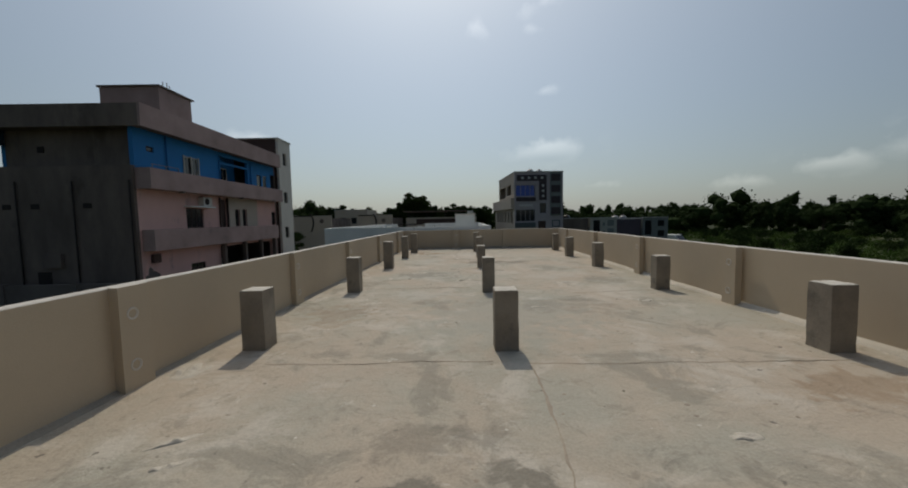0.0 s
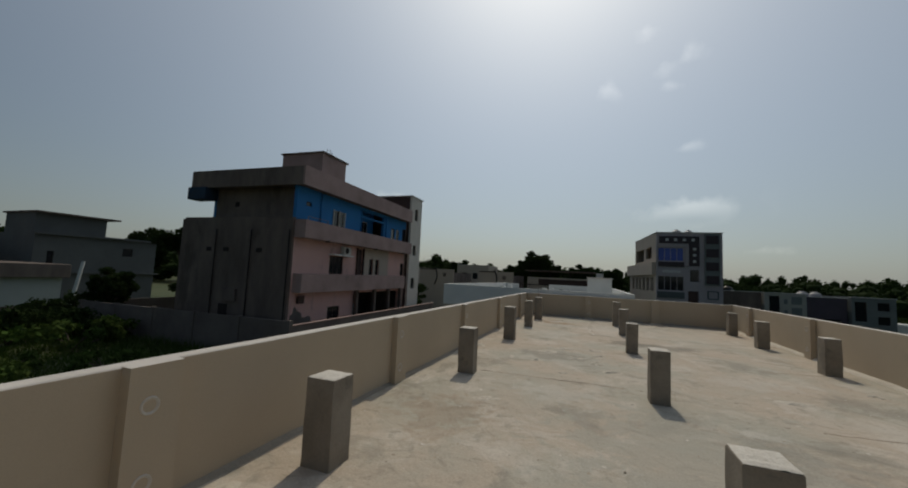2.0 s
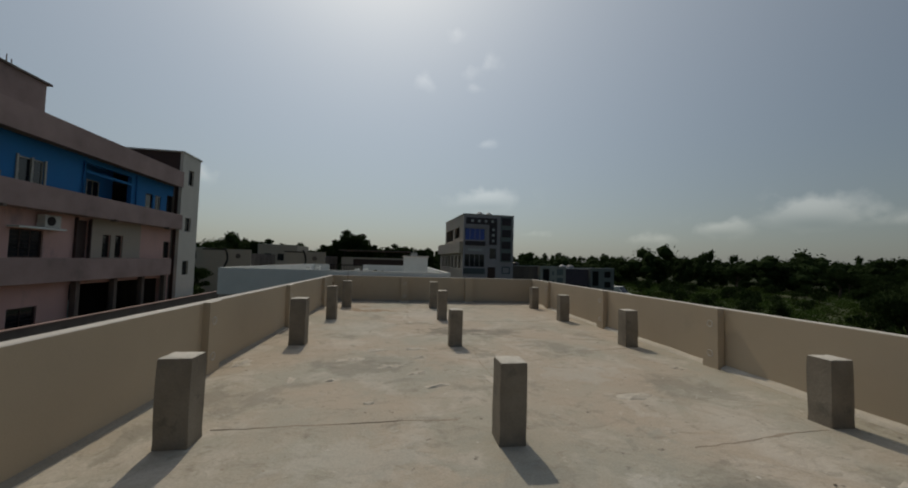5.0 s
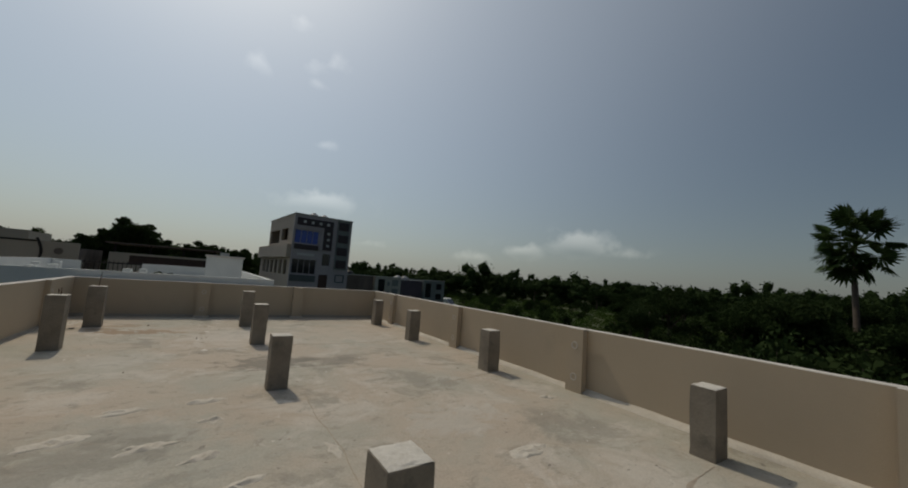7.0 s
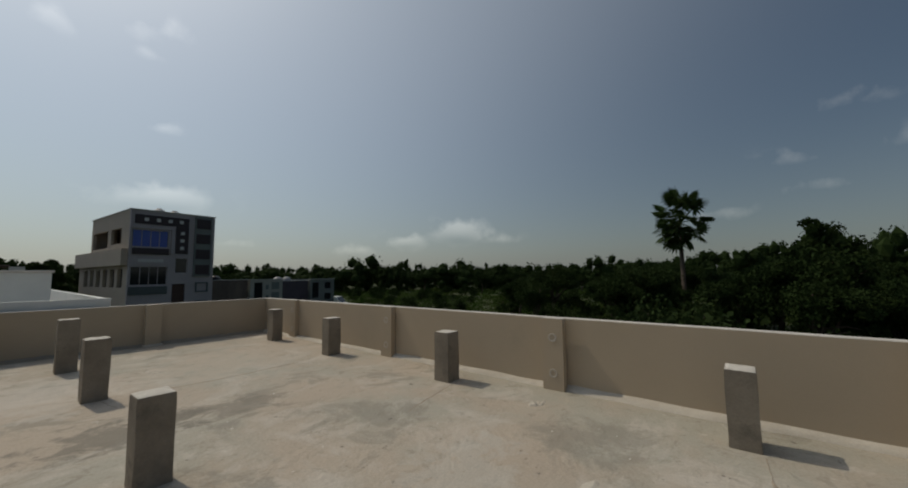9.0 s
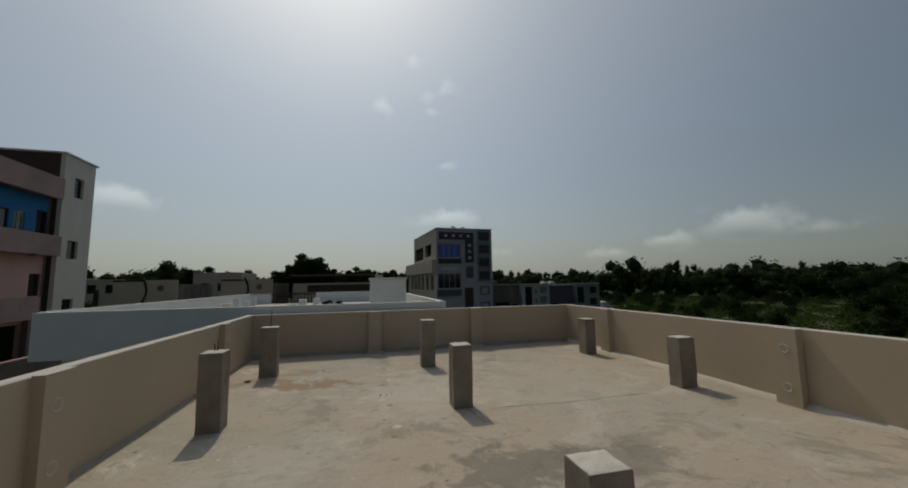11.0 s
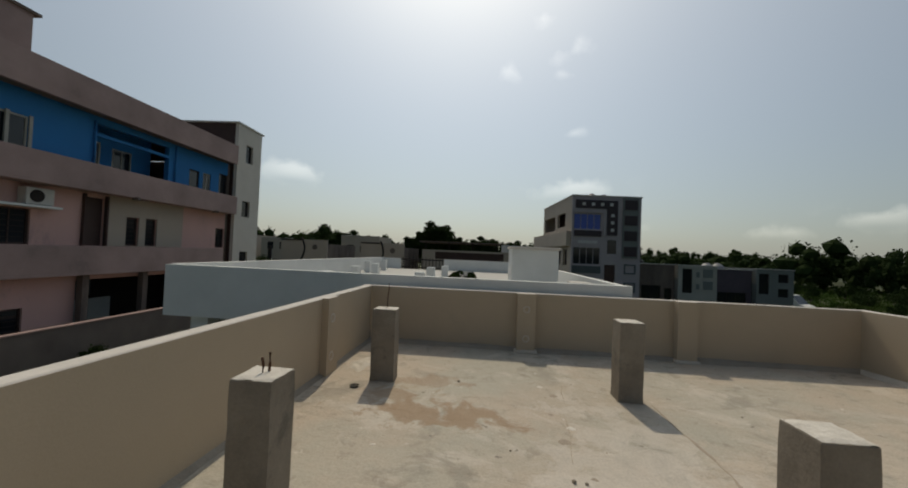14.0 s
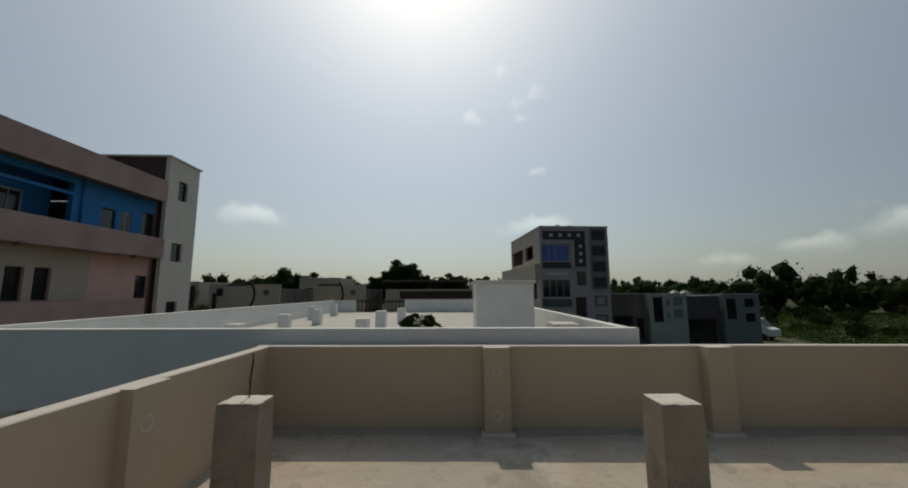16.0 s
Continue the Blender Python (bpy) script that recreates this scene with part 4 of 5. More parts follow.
window_frame = part("side_window", boxes((-0.21, 4.25, G - 1.45, -0.15, 4.9, G - 0.8)), M["dark"], house)
part("bathroom_pipe_box", rounded(boxes((-0.34, 3.6, G - 0.6, -0.18, 4.5, G + 0.1)), 0.01), M["render"], house)
ac = thing("air_conditioner", (0, 0, 0), "cream outdoor air conditioner unit mounted above a window", "air conditioner")
ac.matrix_world = house.matrix_world @ pose(4.75, -0.20, G + 2.50)
part("casing", rounded(boxes((-0.4, -0.16, 0, 0.4, 0.16, 0.55)), 0.015), M["acwhite"], ac)
bm = bmesh.new()
tube(bm, [(-0.1, -0.165, 0.28), (-0.1, -0.185, 0.28)], [0.21, 0.2], 20)
part("fan_grille", bm, M["dark"], ac, "dark round fan grille")
part("bracket", boxes((-0.35, -0.15, -0.03, -0.3, 0.2, 0.0), (0.3, -0.15, -0.03, 0.35, 0.2, 0.0)), M["metal"], ac)

# compound wall round the house
cw = thing("compound_wall", (-16.4, 17.7, GROUND), "dark weathered cement compound wall round the house", "wall", rz=92.6)
part("front_run", boxes((-1.2, -1.35, 0, 19.0, -1.2, G - 1.5)), M["brickwall"], cw)
part("coping", rounded(boxes((-1.38, -1.39, G - 1.5, 19.0, -1.16, G - 1.45)), 0.008), M["band"], cw, "pale worn coping")
part("side_run", boxes((-1.35, -1.35, 0, -1.2, 15.5, G - 1.25)), M["brickwall"], cw)
part("back_run", boxes((-1.2, 15.35, 0, 12.0, 15.5, G - 1.3)), M["brickwall"], cw)
for k in range(6):
    part("wall_pier", boxes((-1.40, -1.4 + k * 3.3, 0, -1.15, -1.15 + k * 3.3, G - 1.2)), M["brickwall"], cw)

# ---------------------------------------------------------------- lilac house ahead
lil = thing("lilac_house", (5.42, 42.70, GROUND), "three-storey pale lilac house with dark panels and blue glazing", "house", rz=4.6)
lil.scale = (1.05, 1, 1)
FH = 6.66 + G
w1, w2, sq, dr = (0.10, 2.30, G + 3.85, G + 5.20), (0.10, 2.30, G + 0.95, G + 2.4), (2.75, 3.58, G + 1.85, G + 3.1), (2.62, 3.47, 0.3, G + 1.0)
part("front_wall", pierced(0, 5.4, 0, FH, 0, 0.22, [w1, w2, sq, dr]), M["lilac"], lil)


def side_pierced(y0, y1, z0, z1, x0, x1, holes=()):
    """A wall that runs along local y: a pierced wall turned a quarter."""
    bm = pierced(y0, y1, z0, z1, -x1, -x0, holes)
    bmesh.ops.rotate(bm, verts=list(bm.verts), cent=(0, 0, 0), matrix=Matrix.Rotation(radians(90), 3, "Z"))
    return bm


part("upper_side_wall", side_pierced(0.22, 10.2, 3.75 + G, FH, 0.0, 0.2, [(2.0, 4.6, G + 4.2, G + 5.4), (5.4, 9.6, G + 4.0, G + 5.4)]), M["beige"], lil, "beige side wall with open loggia")
part("loggia_post", boxes((-0.02, 9.65, 3.75 + G, 0.14, 9.85, 5.4 + G)), M["beige"], lil)
part("loggia_back", boxes((1.6, 1.0, 3.75 + G, 1.75, 10.2, FH - 0.2)), M["brown"], lil)
part("lower_side_wall", side_pierced(0.22, 13.6, 0, 3.75 + G, 0.0, 0.2, [(1.2 + 1.9 * k, 2.4 + 1.9 * k, G + 0.8, G + 2.2) for k in range(6)]), M["beige"], lil)
part("lower_side_ledge", rounded(boxes((-0.35, 0.3, G + 2.45, 0.0, 13.6, G + 3.72)), 0.01), M["beige"], lil, "beige balcony parapet along the side")
part("lower_inner_wall", boxes((1.4, 0.6, 0, 1.55, 13.4, G + 3.0)), M["brown"], lil)
part("right_wall", boxes((5.2, 0.22, 0, 5.4, 13.6, FH)), M["slate"], lil)
part("back_wall", boxes((0.2, 10.0, 3.75 + G, 5.2, 10.2, FH)), M["beige"], lil)
part("back_wall", boxes((0.2, 13.4, 0, 5.2, 13.6, 3.75 + G)), M["beige"], lil)
part("roof_slab", boxes((0.2, 0.22, FH - 0.5, 5.2, 10.0, FH - 0.35)), M["render"], lil)
part("floor_slab", boxes((0.2, 0.22, 3.6 + G, 5.2, 13.4, 3.75 + G)), M["render"], lil)
part("floor_slab", boxes((0.2, 0.22, 0.4 + G, 5.2, 13.4, 0.55 + G)), M["render"], lil)
part("dark_panel", boxes((0.22, -0.06, G + 5.62, 3.55, -0.003, G + 6.32), (2.72, -0.06, G + 3.42, 3.55, -0.003, G + 5.62)), M["maroon"], lil, "dark maroon facade panel")
for k in range(4):
    part("facade_tile", boxes((0.75 + k * 0.72, -0.09, G + 5.85, 1.0 + k * 0.72, -0.06, G + 6.10)), M["tile"], lil, "small pale square tile")
for k in range(3):
    part("facade_tile", boxes((3.02, -0.09, G + 3.75 + k * 0.6, 3.27, -0.06, G + 4.0 + k * 0.6)), M["tile"], lil, "small pale square tile")
part("window_surround", boxes((-0.05, -0.10, G + 3.4, 0.05, -0.003, G + 5.45), (2.42, -0.10, G + 3.4, 2.62, -0.003, G + 5.45), (0.05, -0.10, G + 5.28, 2.42, -0.003, G + 5.45)), M["lilac"], lil)
win = window_in(lil, *w1, 0.05, 4, "lilac", "bluecurtain")
part("sill_panel", boxes((0.15, -0.08, G + 3.3, 2.3, -0.003, G + 3.78)), M["maroon"], lil)
window_in(lil, *w2, 0.05, 4, "lilac", "glass")
part("sill_panel", boxes((0.05, -0.08, G + 0.25, 2.3, -0.003, G + 0.85)), M["slate"], lil)
part("sign_strip", boxes((0.5, -0.05, G + 2.72, 2.0, -0.003, G + 2.95)), M["tile"], lil, "pale blank name strip")
window_in(lil, *sq, 0.05, 1, "lilac", "glass")
part("door", boxes((2.64, 0.08, 0.3, 3.45, 0.13, G + 0.98)), M["brown"], lil)
part("slate_column", boxes((3.95, -0.12, G + 1.6, 5.15, -0.003, FH - 0.06)), M["ash"], lil, "ash-green facade column")
for k in range(4):
    part("dark_infill", boxes((4.05, -0.16, G + 1.75 + k * 1.28, 5.05, -0.12, G + 2.55 + k * 1.28)), M["maroon"], lil)
for z in (0.3, -1.2):
    part("square_frame", boxes((4.15, -0.06, G + z, 4.25, -0.003, G + z + 0.8), (4.95, -0.06, G + z, 5.05, -0.003, G + z + 0.8), (4.25, -0.06, G + z, 4.95, -0.003, G + z + 0.1), (4.25, -0.06, G + z + 0.7, 4.95, -0.003, G + z + 0.8)), M["slate"], lil)
part("coping", rounded(boxes((-0.06, -0.08, FH, 5.46, 0.26, FH + 0.07), (-0.06, 0.26, FH, 0.24, 10.25, FH + 0.07)), 0.008), M["tile"], lil)


def water_tank(place, mat, label):
    t = thing("roof_water_tank", place, label, "water tank", "water tanks on roofs")
    bm = bmesh.new()
    tube(bm, [(0, 0, 0), (0, 0, 0.1), (0, 0, 0.75), (0, 0, 0.92), (0, 0, 1.0)], [0.46, 0.5, 0.5, 0.36, 0.16], 18)
    part("barrel", bm, M[mat], t, "", True)
    bm = bmesh.new()
    tube(bm, [(0, 0, 0.99), (0, 0, 1.06)], [0.2, 0.17], 14)
    part("lid", bm, M[mat], t, "", True)
    return t


for s_, d_ in ((2.6, 3.0), (3.8, 3.3), (4.3, 4.6)):
    p = lil.matrix_world @ Vector((s_, d_, FH - 0.35))
    water_tank(p, "silver", "silver roof water tank on the lilac house")

# ---------------------------------------------------------------- low houses along the lane beyond


def low_house(x0, x1, y, top, wall, label, doors, depth=7.0, rz=0.0):
    h = thing("low_house", (x0, y, GROUND), label, "house", "low houses ahead", rz)
    w, t = x1 - x0, top + G
    part("front_wall", pierced(0, w, 0, t, 0, 0.2, doors), M[wall], h)
    part("body_wall", boxes((0, 0.2, 0, 0.2, depth, t), (w - 0.2, 0.2, 0, w, depth, t), (0.2, depth - 0.2, 0, w - 0.2, depth, t)), M[wall], h)
    part("roof", boxes((0.2, 0.2, t - 0.6, w - 0.2, depth - 0.2, t - 0.45)), M["render"], h)
    part("coping", boxes((-0.05, -0.06, t, w + 0.05, 0.26, t + 0.06)), M["tile"], h)
    for a, b, c, d in doors:
        window_in(h, a, b, c, d, 0.08, max(1, int((b - a) / 0.7)), "dark", "glass")
    return h


low_house(11.5, 14.5, 44.6, 1.2, "render", "dusty brown low house with dark openings", [(0.3, 1.9, G - 2.6, G - 0.6), (2.2, 2.8, G - 2.6, G - 0.8)])
hh = low_house(14.6, 17.7, 44.2, 1.2, "palefront", "low house with a pale grey front and tall dark window", [(0.35, 1.15, G - 1.1, G + 0.95)])
for z in (0.25, -0.75):
    part("square_ornament", boxes((1.45, -0.05, G + z, 1.70, -0.003, G + z + 0.45)), M["ash"], hh)
    part("square_ornament", boxes((2.00, -0.05, G + z, 2.75, -0.003, G + z + 0.70)), M["ash"], hh)
low_house(17.8, 20.8, 44.8, 1.0, "dusk", "low dusky violet house with a dark porch", [(0.3, 2.6, G - 2.8, G - 0.9)])
hh = low_house(20.9, 23.8, 44.4, 1.15, "ash", "low ash-grey house with ornamented front", [(0.2, 1.0, G - 0.9, G + 0.8), (1.7, 2.5, G + 0.1, G + 0.8), (1.7, 2.5, G - 1.1, G - 0.4)])
water_tank((19.0, 48.0, 0.45), "silver", "silver roof water tank on a low house")
water_tank((20.2, 48.4, 0.45), "silver", "silver roof water tank on a low house")
water_tank((12.8, 48.0, 0.65), "tank", "black plastic roof water tank on a low house")

# white van parked beyond the low houses
van = thing("parked_van", (27.6, 50.5, GROUND), "white van parked by the low houses", "van", rz=-62)
bm = bmesh.new()
prof = [(-2.0, 0.35), (-2.0, 1.85), (-1.7, 1.98), (0.9, 1.98), (1.6, 1.2), (2.1, 1.05), (2.15, 0.4)]
for s_ in (-0.8, 0.8):
    bm.faces.new([bm.verts.new((x, s_, z)) for x, z in prof])
bm.verts.ensure_lookup_table()
n_ = len(prof)
for k in range(n_):
    bm.faces.new((bm.verts[k], bm.verts[(k + 1) % n_], bm.verts[n_ + (k + 1) % n_], bm.verts[n_ + k]))
bmesh.ops.recalc_face_normals(bm, faces=list(bm.faces))
part("body", rounded(bm, 0.05, 2), M["white"], van)
part("windscreen", pierced(-0.7, 0.7, 0, 0.95, -0.01, 0.01), M["glass"], van).matrix_basis = pose(0.98, 0, 1.93, 0, 0, 0) @ pose(0, 0, 0, 0, 138, 0) @ pose(0, 0, 0, 0, 0, 90)
for x in (-1.3, 1.35):
    for y in (-0.78, 0.78):
        bm = bmesh.new()
        tube(bm, [(x, y - 0.09, 0.32), (x, y + 0.09, 0.32)], [0.32, 0.32], 16)
        part("wheel", bm, M["tank"], van)


# pale front walls with a dark curved stripe, further off
def curved_front(x0, x1, y, top, label):
    h = thing("pale_fronted_house", (x0, y, GROUND), label, "house", "pale houses behind the white roof")
    w, t = x1 - x0, top + G
    part("front_wall", boxes((0, 0, 0, w, 0.2, t)), M["beige"], h)
    part("side_wall", boxes((0, 0.2, 0, 0.2, 8, t - 0.4), (w - 0.2, 0.2, 0, w, 8, t - 0.4), (0.2, 7.8, 0, w - 0.2, 8, t - 0.4)), M["render"], h)
    part("roof", boxes((0.2, 0.2, t - 0.7, w - 0.2, 7.8, t - 0.5)), M["render"], h)
    bm = bmesh.new()
    tube(bm, [(w * 0.45 + 0.35 * math.sin(k / 8 * math.pi), -0.03, t - 2.1 + 2.3 * k / 8) for k in range(9)], [0.09] * 9, 6)
    part("curved_stripe", bm, M["dark"], h, "dark curved trim on the front", True)
    part("top_stripe", boxes((0, -0.05, t - 0.12, w * 0.45, -0.002, t + 0.02)), M["dark"], h)
    bm = bmesh.new()
    tube(bm, [(w * 0.74, -0.05, t - 0.75), (w * 0.74, 0.0, t - 0.75)], [0.27, 0.27], 16)
    part("round_ornament", bm, M["render"], h)
    return h


curved_front(-23.0, -18.0, 48.0, 2.2, "pale low house front with a dark curved trim")
curved_front(-14.4, -9.9, 48.0, 2.15, "pale low house front with a dark curved trim")
for x in (-26.3, -24.2):
    gp = thing("gate_post", (x, 48.0, GROUND), "dark gate post beside the pale house", "post")
    part("post", rounded(boxes((-0.14, -0.14, 0, 0.14, 0.14, 5.3 if x < -25 else 4.6)), 0.02), M["dark"], gp)
gp = thing("boundary_wall", (-18.0, 48.3, GROUND), "dark low boundary wall between pale houses", "wall")
part("wall", boxes((0, 0, 0, 3.6, 0.2, 3.4)), M["brickwall"], gp)
part("coping", boxes((0, -0.04, 3.4, 3.6, 0.24, 3.5)), M["tile"], gp)
lh = thing("long_low_house", (-8.4, 50.0, GROUND), "long low house with dark horizontal bands under a thin roof slab", "house")
part("wall", pierced(0, 9.6, 0, 4.9, 0, 0.2, [(1.4, 8.6, 3.95, 4.7)]), M["beige"], lh)
part("band", boxes((1.4, 0.05, 3.95, 8.6, 0.15, 4.7)), M["brown"], lh, "dark brown recessed band")
part("body", boxes((0, 0.2, 0, 0.2, 8, 4.9), (9.4, 0.2, 0, 9.6, 8, 4.9), (0.2, 7.8, 0, 9.4, 8, 4.9)), M["render"], lh)
part("roof_slab", boxes((-0.6, 1.2, 5.72, 8.4, 8.0, 5.84)), M["render"], lh)
part("deck", boxes((0.2, 0.2, 4.6, 9.4, 7.8, 4.7)), M["render"], lh)
for x in (0.0, 2.6, 5.2, 7.8):
    part("roof_post", boxes((x, 1.6, 4.9, x + 0.15, 1.75, 5.72)), M["dark"], lh)
part("tank_box", boxes((8.4, 1.0, 4.7, 9.2, 2.0, 5.7)), M["white"], lh)
for x, y, w_, t_, lab in ((-24.0, 66.0, 6.0, 3.4, "far pale house among trees"), (-37.0, 66.0, 5.0, 2.6, "far white house among trees"), (-45.0, 68.0, 5.0, 3.0, "far white house among trees")):
    low_house(x, x + w_, y, t_, "beige", lab, [(1.0, 2.0, G + 0.9, G + 2.0), (3.0, 4.0, G + 0.9, G + 2.0)])

# ---------------------------------------------------------------- buildings across the field
fb = thing("long_white_shed", (-42.0, -8.0, GROUND), "long pale single-storey building with a grey roof band across the field", "building", rz=90)
part("wall", pierced(0, 27.0, 0, 2.95, 0, 0.25, [(12.0, 12.5, 0.9, 1.7), (15.2, 16.0, 2.2, 2.7), (18.0, 18.7, 2.2, 2.7), (21.1, 22.5, 1.2, 1.95)]), M["greywall"], fb)
part("plinth", boxes((0, -0.06, 0, 27.0, -0.002, 0.75)), M["render"], fb)
part("roof_band", rounded(boxes((-0.3, -0.45, 2.95, 27.3, 9.3, 4.05)), 0.015), M["render"], fb, "weathered grey roof band")
part("back_walls", boxes((0, 0.25, 0, 0.25, 9.0, 2.95), (26.75, 0.25, 0, 27.0, 9.0, 2.95), (0.25, 8.75, 0, 26.75, 9.0, 2.95)), M["greywall"], fb)
for a, b, c, d in ((12.0, 12.5, 0.9, 1.7), (15.2, 16.0, 2.2, 2.7), (18.0, 18.7, 2.2, 2.7), (21.1, 22.5, 1.2, 1.95)):
    window_in(fb, a, b, c, d, 0.08, 1 if b - a < 1 else 2, "dark", "glass")
part("window_hood", boxes((20.9, -0.4, 2.0, 22.7, 0.0, 2.08)), M["greywall"], fb)
bm = bmesh.new()
tube(bm, [(19.3, -0.1, 1.2), (19.3, -0.1, 2.6)], [0.05, 0.05], 6)
part("drain_pipe", bm, M["dark"], fb)
sheet = thing("blue_tarpaulin_roof", (-47.0, 6.0, 0.86), "blue sheet lean-to on the long building's roof", "sheet roof")
part("sheet", boxes((-1.5, -2.2, 0.75, 1.5, 2.6, 0.80)), M["bluesheet"], sheet)
for x in (-1.4, 1.4):
    for y in (-2.1, 2.5):
        part("post", boxes((x - 0.04, y - 0.04, 0, x + 0.04, y + 0.04, 0.76)), M["dark"], sheet)
gb = thing("grey_two_storey_house", (-51.0, 20.4, GROUND), "unpainted grey two-storey house behind the long building", "house", rz=90)
part("ground_floor", pierced(0, 10.6, 0, 6.9, 0, 0.25, [(7.2, 8.2, 5.0, 5.9), (7.6, 8.4, 1.8, 2.6), (1.0, 1.5, 3.6, 5.2)]), M["oldgrey"], gb)
part("top_room", boxes((0.0, 0.3, 6.9, 5.6, 6.0, 8.9)), M["oldgrey"], gb)
part("top_room_roof", boxes((-0.2, -0.3, 8.9, 6.6, 6.3, 9.05)), M["render"], gb)
part("slab_edge", boxes((-0.2, -0.4, 6.82, 10.9, -0.002, 7.02), (-0.2, -0.4, 3.0, 10.9, -0.002, 3.15)), M["oldgrey"], gb)
for name, b_ in (("side_wall", (0, 0.25, 0, 0.25, 8.0, 6.9)), ("side_wall", (10.35, 0.25, 0, 10.6, 8.0, 6.9)), ("back_wall", (0.25, 7.75, 0, 10.35, 8.0, 6.9)), ("roof_slab", (0.25, 0.3, 6.7, 10.35, 7.75, 6.88))):
    part(name, boxes(b_), M["oldgrey"], gb)
for a, b, c, d in ((7.2, 8.2, 5.0, 5.9), (7.6, 8.4, 1.8, 2.6), (1.0, 1.5, 3.6, 5.2)):
    window_in(gb, a, b, c, d, 0.08, 1, "dark", "glass")
wf = thing("roofless_white_frame", (-52.0, 12.6, GROUND), "pale unfinished house with an open roof frame", "house", rz=90)
part("wall", boxes((0, 0, 0, 4.6, 5.0, 5.3)), M["beige"], wf)
for x in (0.0, 1.4, 2.6):
    part("post", boxes((x, 0, 5.3, x + 0.25, 0.25, 6.3)), M["beige"], wf)
part("beam", boxes((0, 0, 6.3, 2.85, 0.25, 6.5)), M["beige"], wf)
wp = thing("leaning_white_post", (-37.5, 17.6, GROUND), "white leaning post by the field edge", "post")
bm = bmesh.new()
tube(bm, [(0, 0, 0), (0.25, 0.5, 4.4)], [0.14, 0.10], 8)
part("shaft", bm, M["white"], wp)

# ---------------------------------------------------------------- plants
rng = np.random.default_rng(7)


def leaf_mesh(name, centres, size, mat, flat=0.0, more_v=(), more_f=()):
    """Small four-sided leaves, each folded and turned at random, at the given centres."""
    n = len(centres)
    a = rng.normal(size=(n, 3))
    a[:, 2] *= 1 - flat
    a /= np.linalg.norm(a, axis=1)[:, None]
    b = np.cross(a, rng.normal(size=(n, 3)))
    b /= np.linalg.norm(b, axis=1)[:, None]
    s = size * rng.uniform(0.6, 1.4, n)[:, None]
    c = np.asarray(centres)
    v = np.stack([c - a * s, c + b * s * 0.6, c + a * s, c - b * s * 0.6], 1).reshape(-1, 3)
    f = np.arange(4 * n).reshape(-1, 4).tolist()
    if len(more_v):
        f += (np.asarray(more_f) + 4 * n).tolist()
        v = np.concatenate([v, more_v])
    me = bpy.data.meshes.new(name)
    me.from_pydata(v.tolist(), [], f)
    me.materials.append(mat)
    return me


def clumps(count, leaves, spread, radius, base=0.0, top_heavy=1.0):
    """Leaf centres in clumps inside an uneven crown: spread (x, y, z) half sizes, clump radius."""
    out, mid = [], []
    for _ in range(count):
        d = rng.normal(size=3)
        d /= np.linalg.norm(d)
        p = d * rng.uniform(0.3, 0.92) * np.array(spread) * rng.uniform(0.8, 1.05)
        p[2] = abs(p[2]) * 0.82 * top_heavy if rng.random() < 0.65 else p[2]
        mid.append(p)
        r = radius * rng.uniform(0.6, 1.3)
        q = rng.normal(size=(leaves, 3))
        q = q / np.linalg.norm(q, axis=1)[:, None] * (rng.uniform(0.0, 1.0, leaves) ** 0.6)[:, None] * r * 0.92 * np.array((1, 1, 0.75))
        out.append(q + p)
    return np.concatenate(out) + np.array((0, 0, base)), np.array(mid) + np.array((0, 0, base))


def tree(name, place, height, spread, label, count=40, leaves=200, leaf=0.11, mat="leaf", radius=0.78, group="scrub trees"):
    t = thing(name, place, label, "tree", group)
    base = height * 0.62
    pts, mid = clumps(count, leaves, (spread, spread, height * 0.36), radius, base)
    bm = bmesh.new()
    bend = rng.normal(size=2) * 0.25
    trunk = [(0, 0, -0.1), (bend[0] * 0.4, bend[1] * 0.4, height * 0.25), (bend[0], bend[1], height * 0.5), (bend[0] * 0.7, bend[1] * 1.3, height * 0.8)]
    tube(bm, trunk, [0.035 * height, 0.028 * height, 0.02 * height, 0.006 * height], 8)
    for k in rng.choice(len(mid), 9, replace=False):
        s = Vector(trunk[1]).lerp(Vector(trunk[2]), rng.uniform(0.2, 1.0))
        e = Vector(mid[k])
        m = s.lerp(e, 0.5) + Vector((0, 0, 0.25))
        tube(bm, [s, m, e], [0.013 * height, 0.009 * height, 0.003 * height], 5)
    part("trunk", bm, M["bark"], t, "", True)
    crown = new("crown", leaf_mesh("crown", pts, leaf, M[mat]))
    crown.parent = t
    return t


def bush(name, place, height, spread, label, count=11, leaves=110, leaf=0.09, mat="leaf2", group="scrub bushes"):
    t = thing(name, place, label, "bush", group)
    pts, mid = clumps(count, leaves, (spread, spread, height * 0.5), height * 0.30, height * 0.45)
    pts[:, 2] = np.maximum(pts[:, 2], 0.03)
    bm = bmesh.new()
    for p in mid[:6]:
        tube(bm, [(0, 0, -0.05), (p[0] * 0.5, p[1] * 0.5, p[2] * 0.6), tuple(p)], [0.03, 0.02, 0.008], 5)
    part("stems", bm, M["bark"], t)
    crown = new("foliage", leaf_mesh("foliage", pts, leaf, M[mat]))
    crown.parent = t
    return t


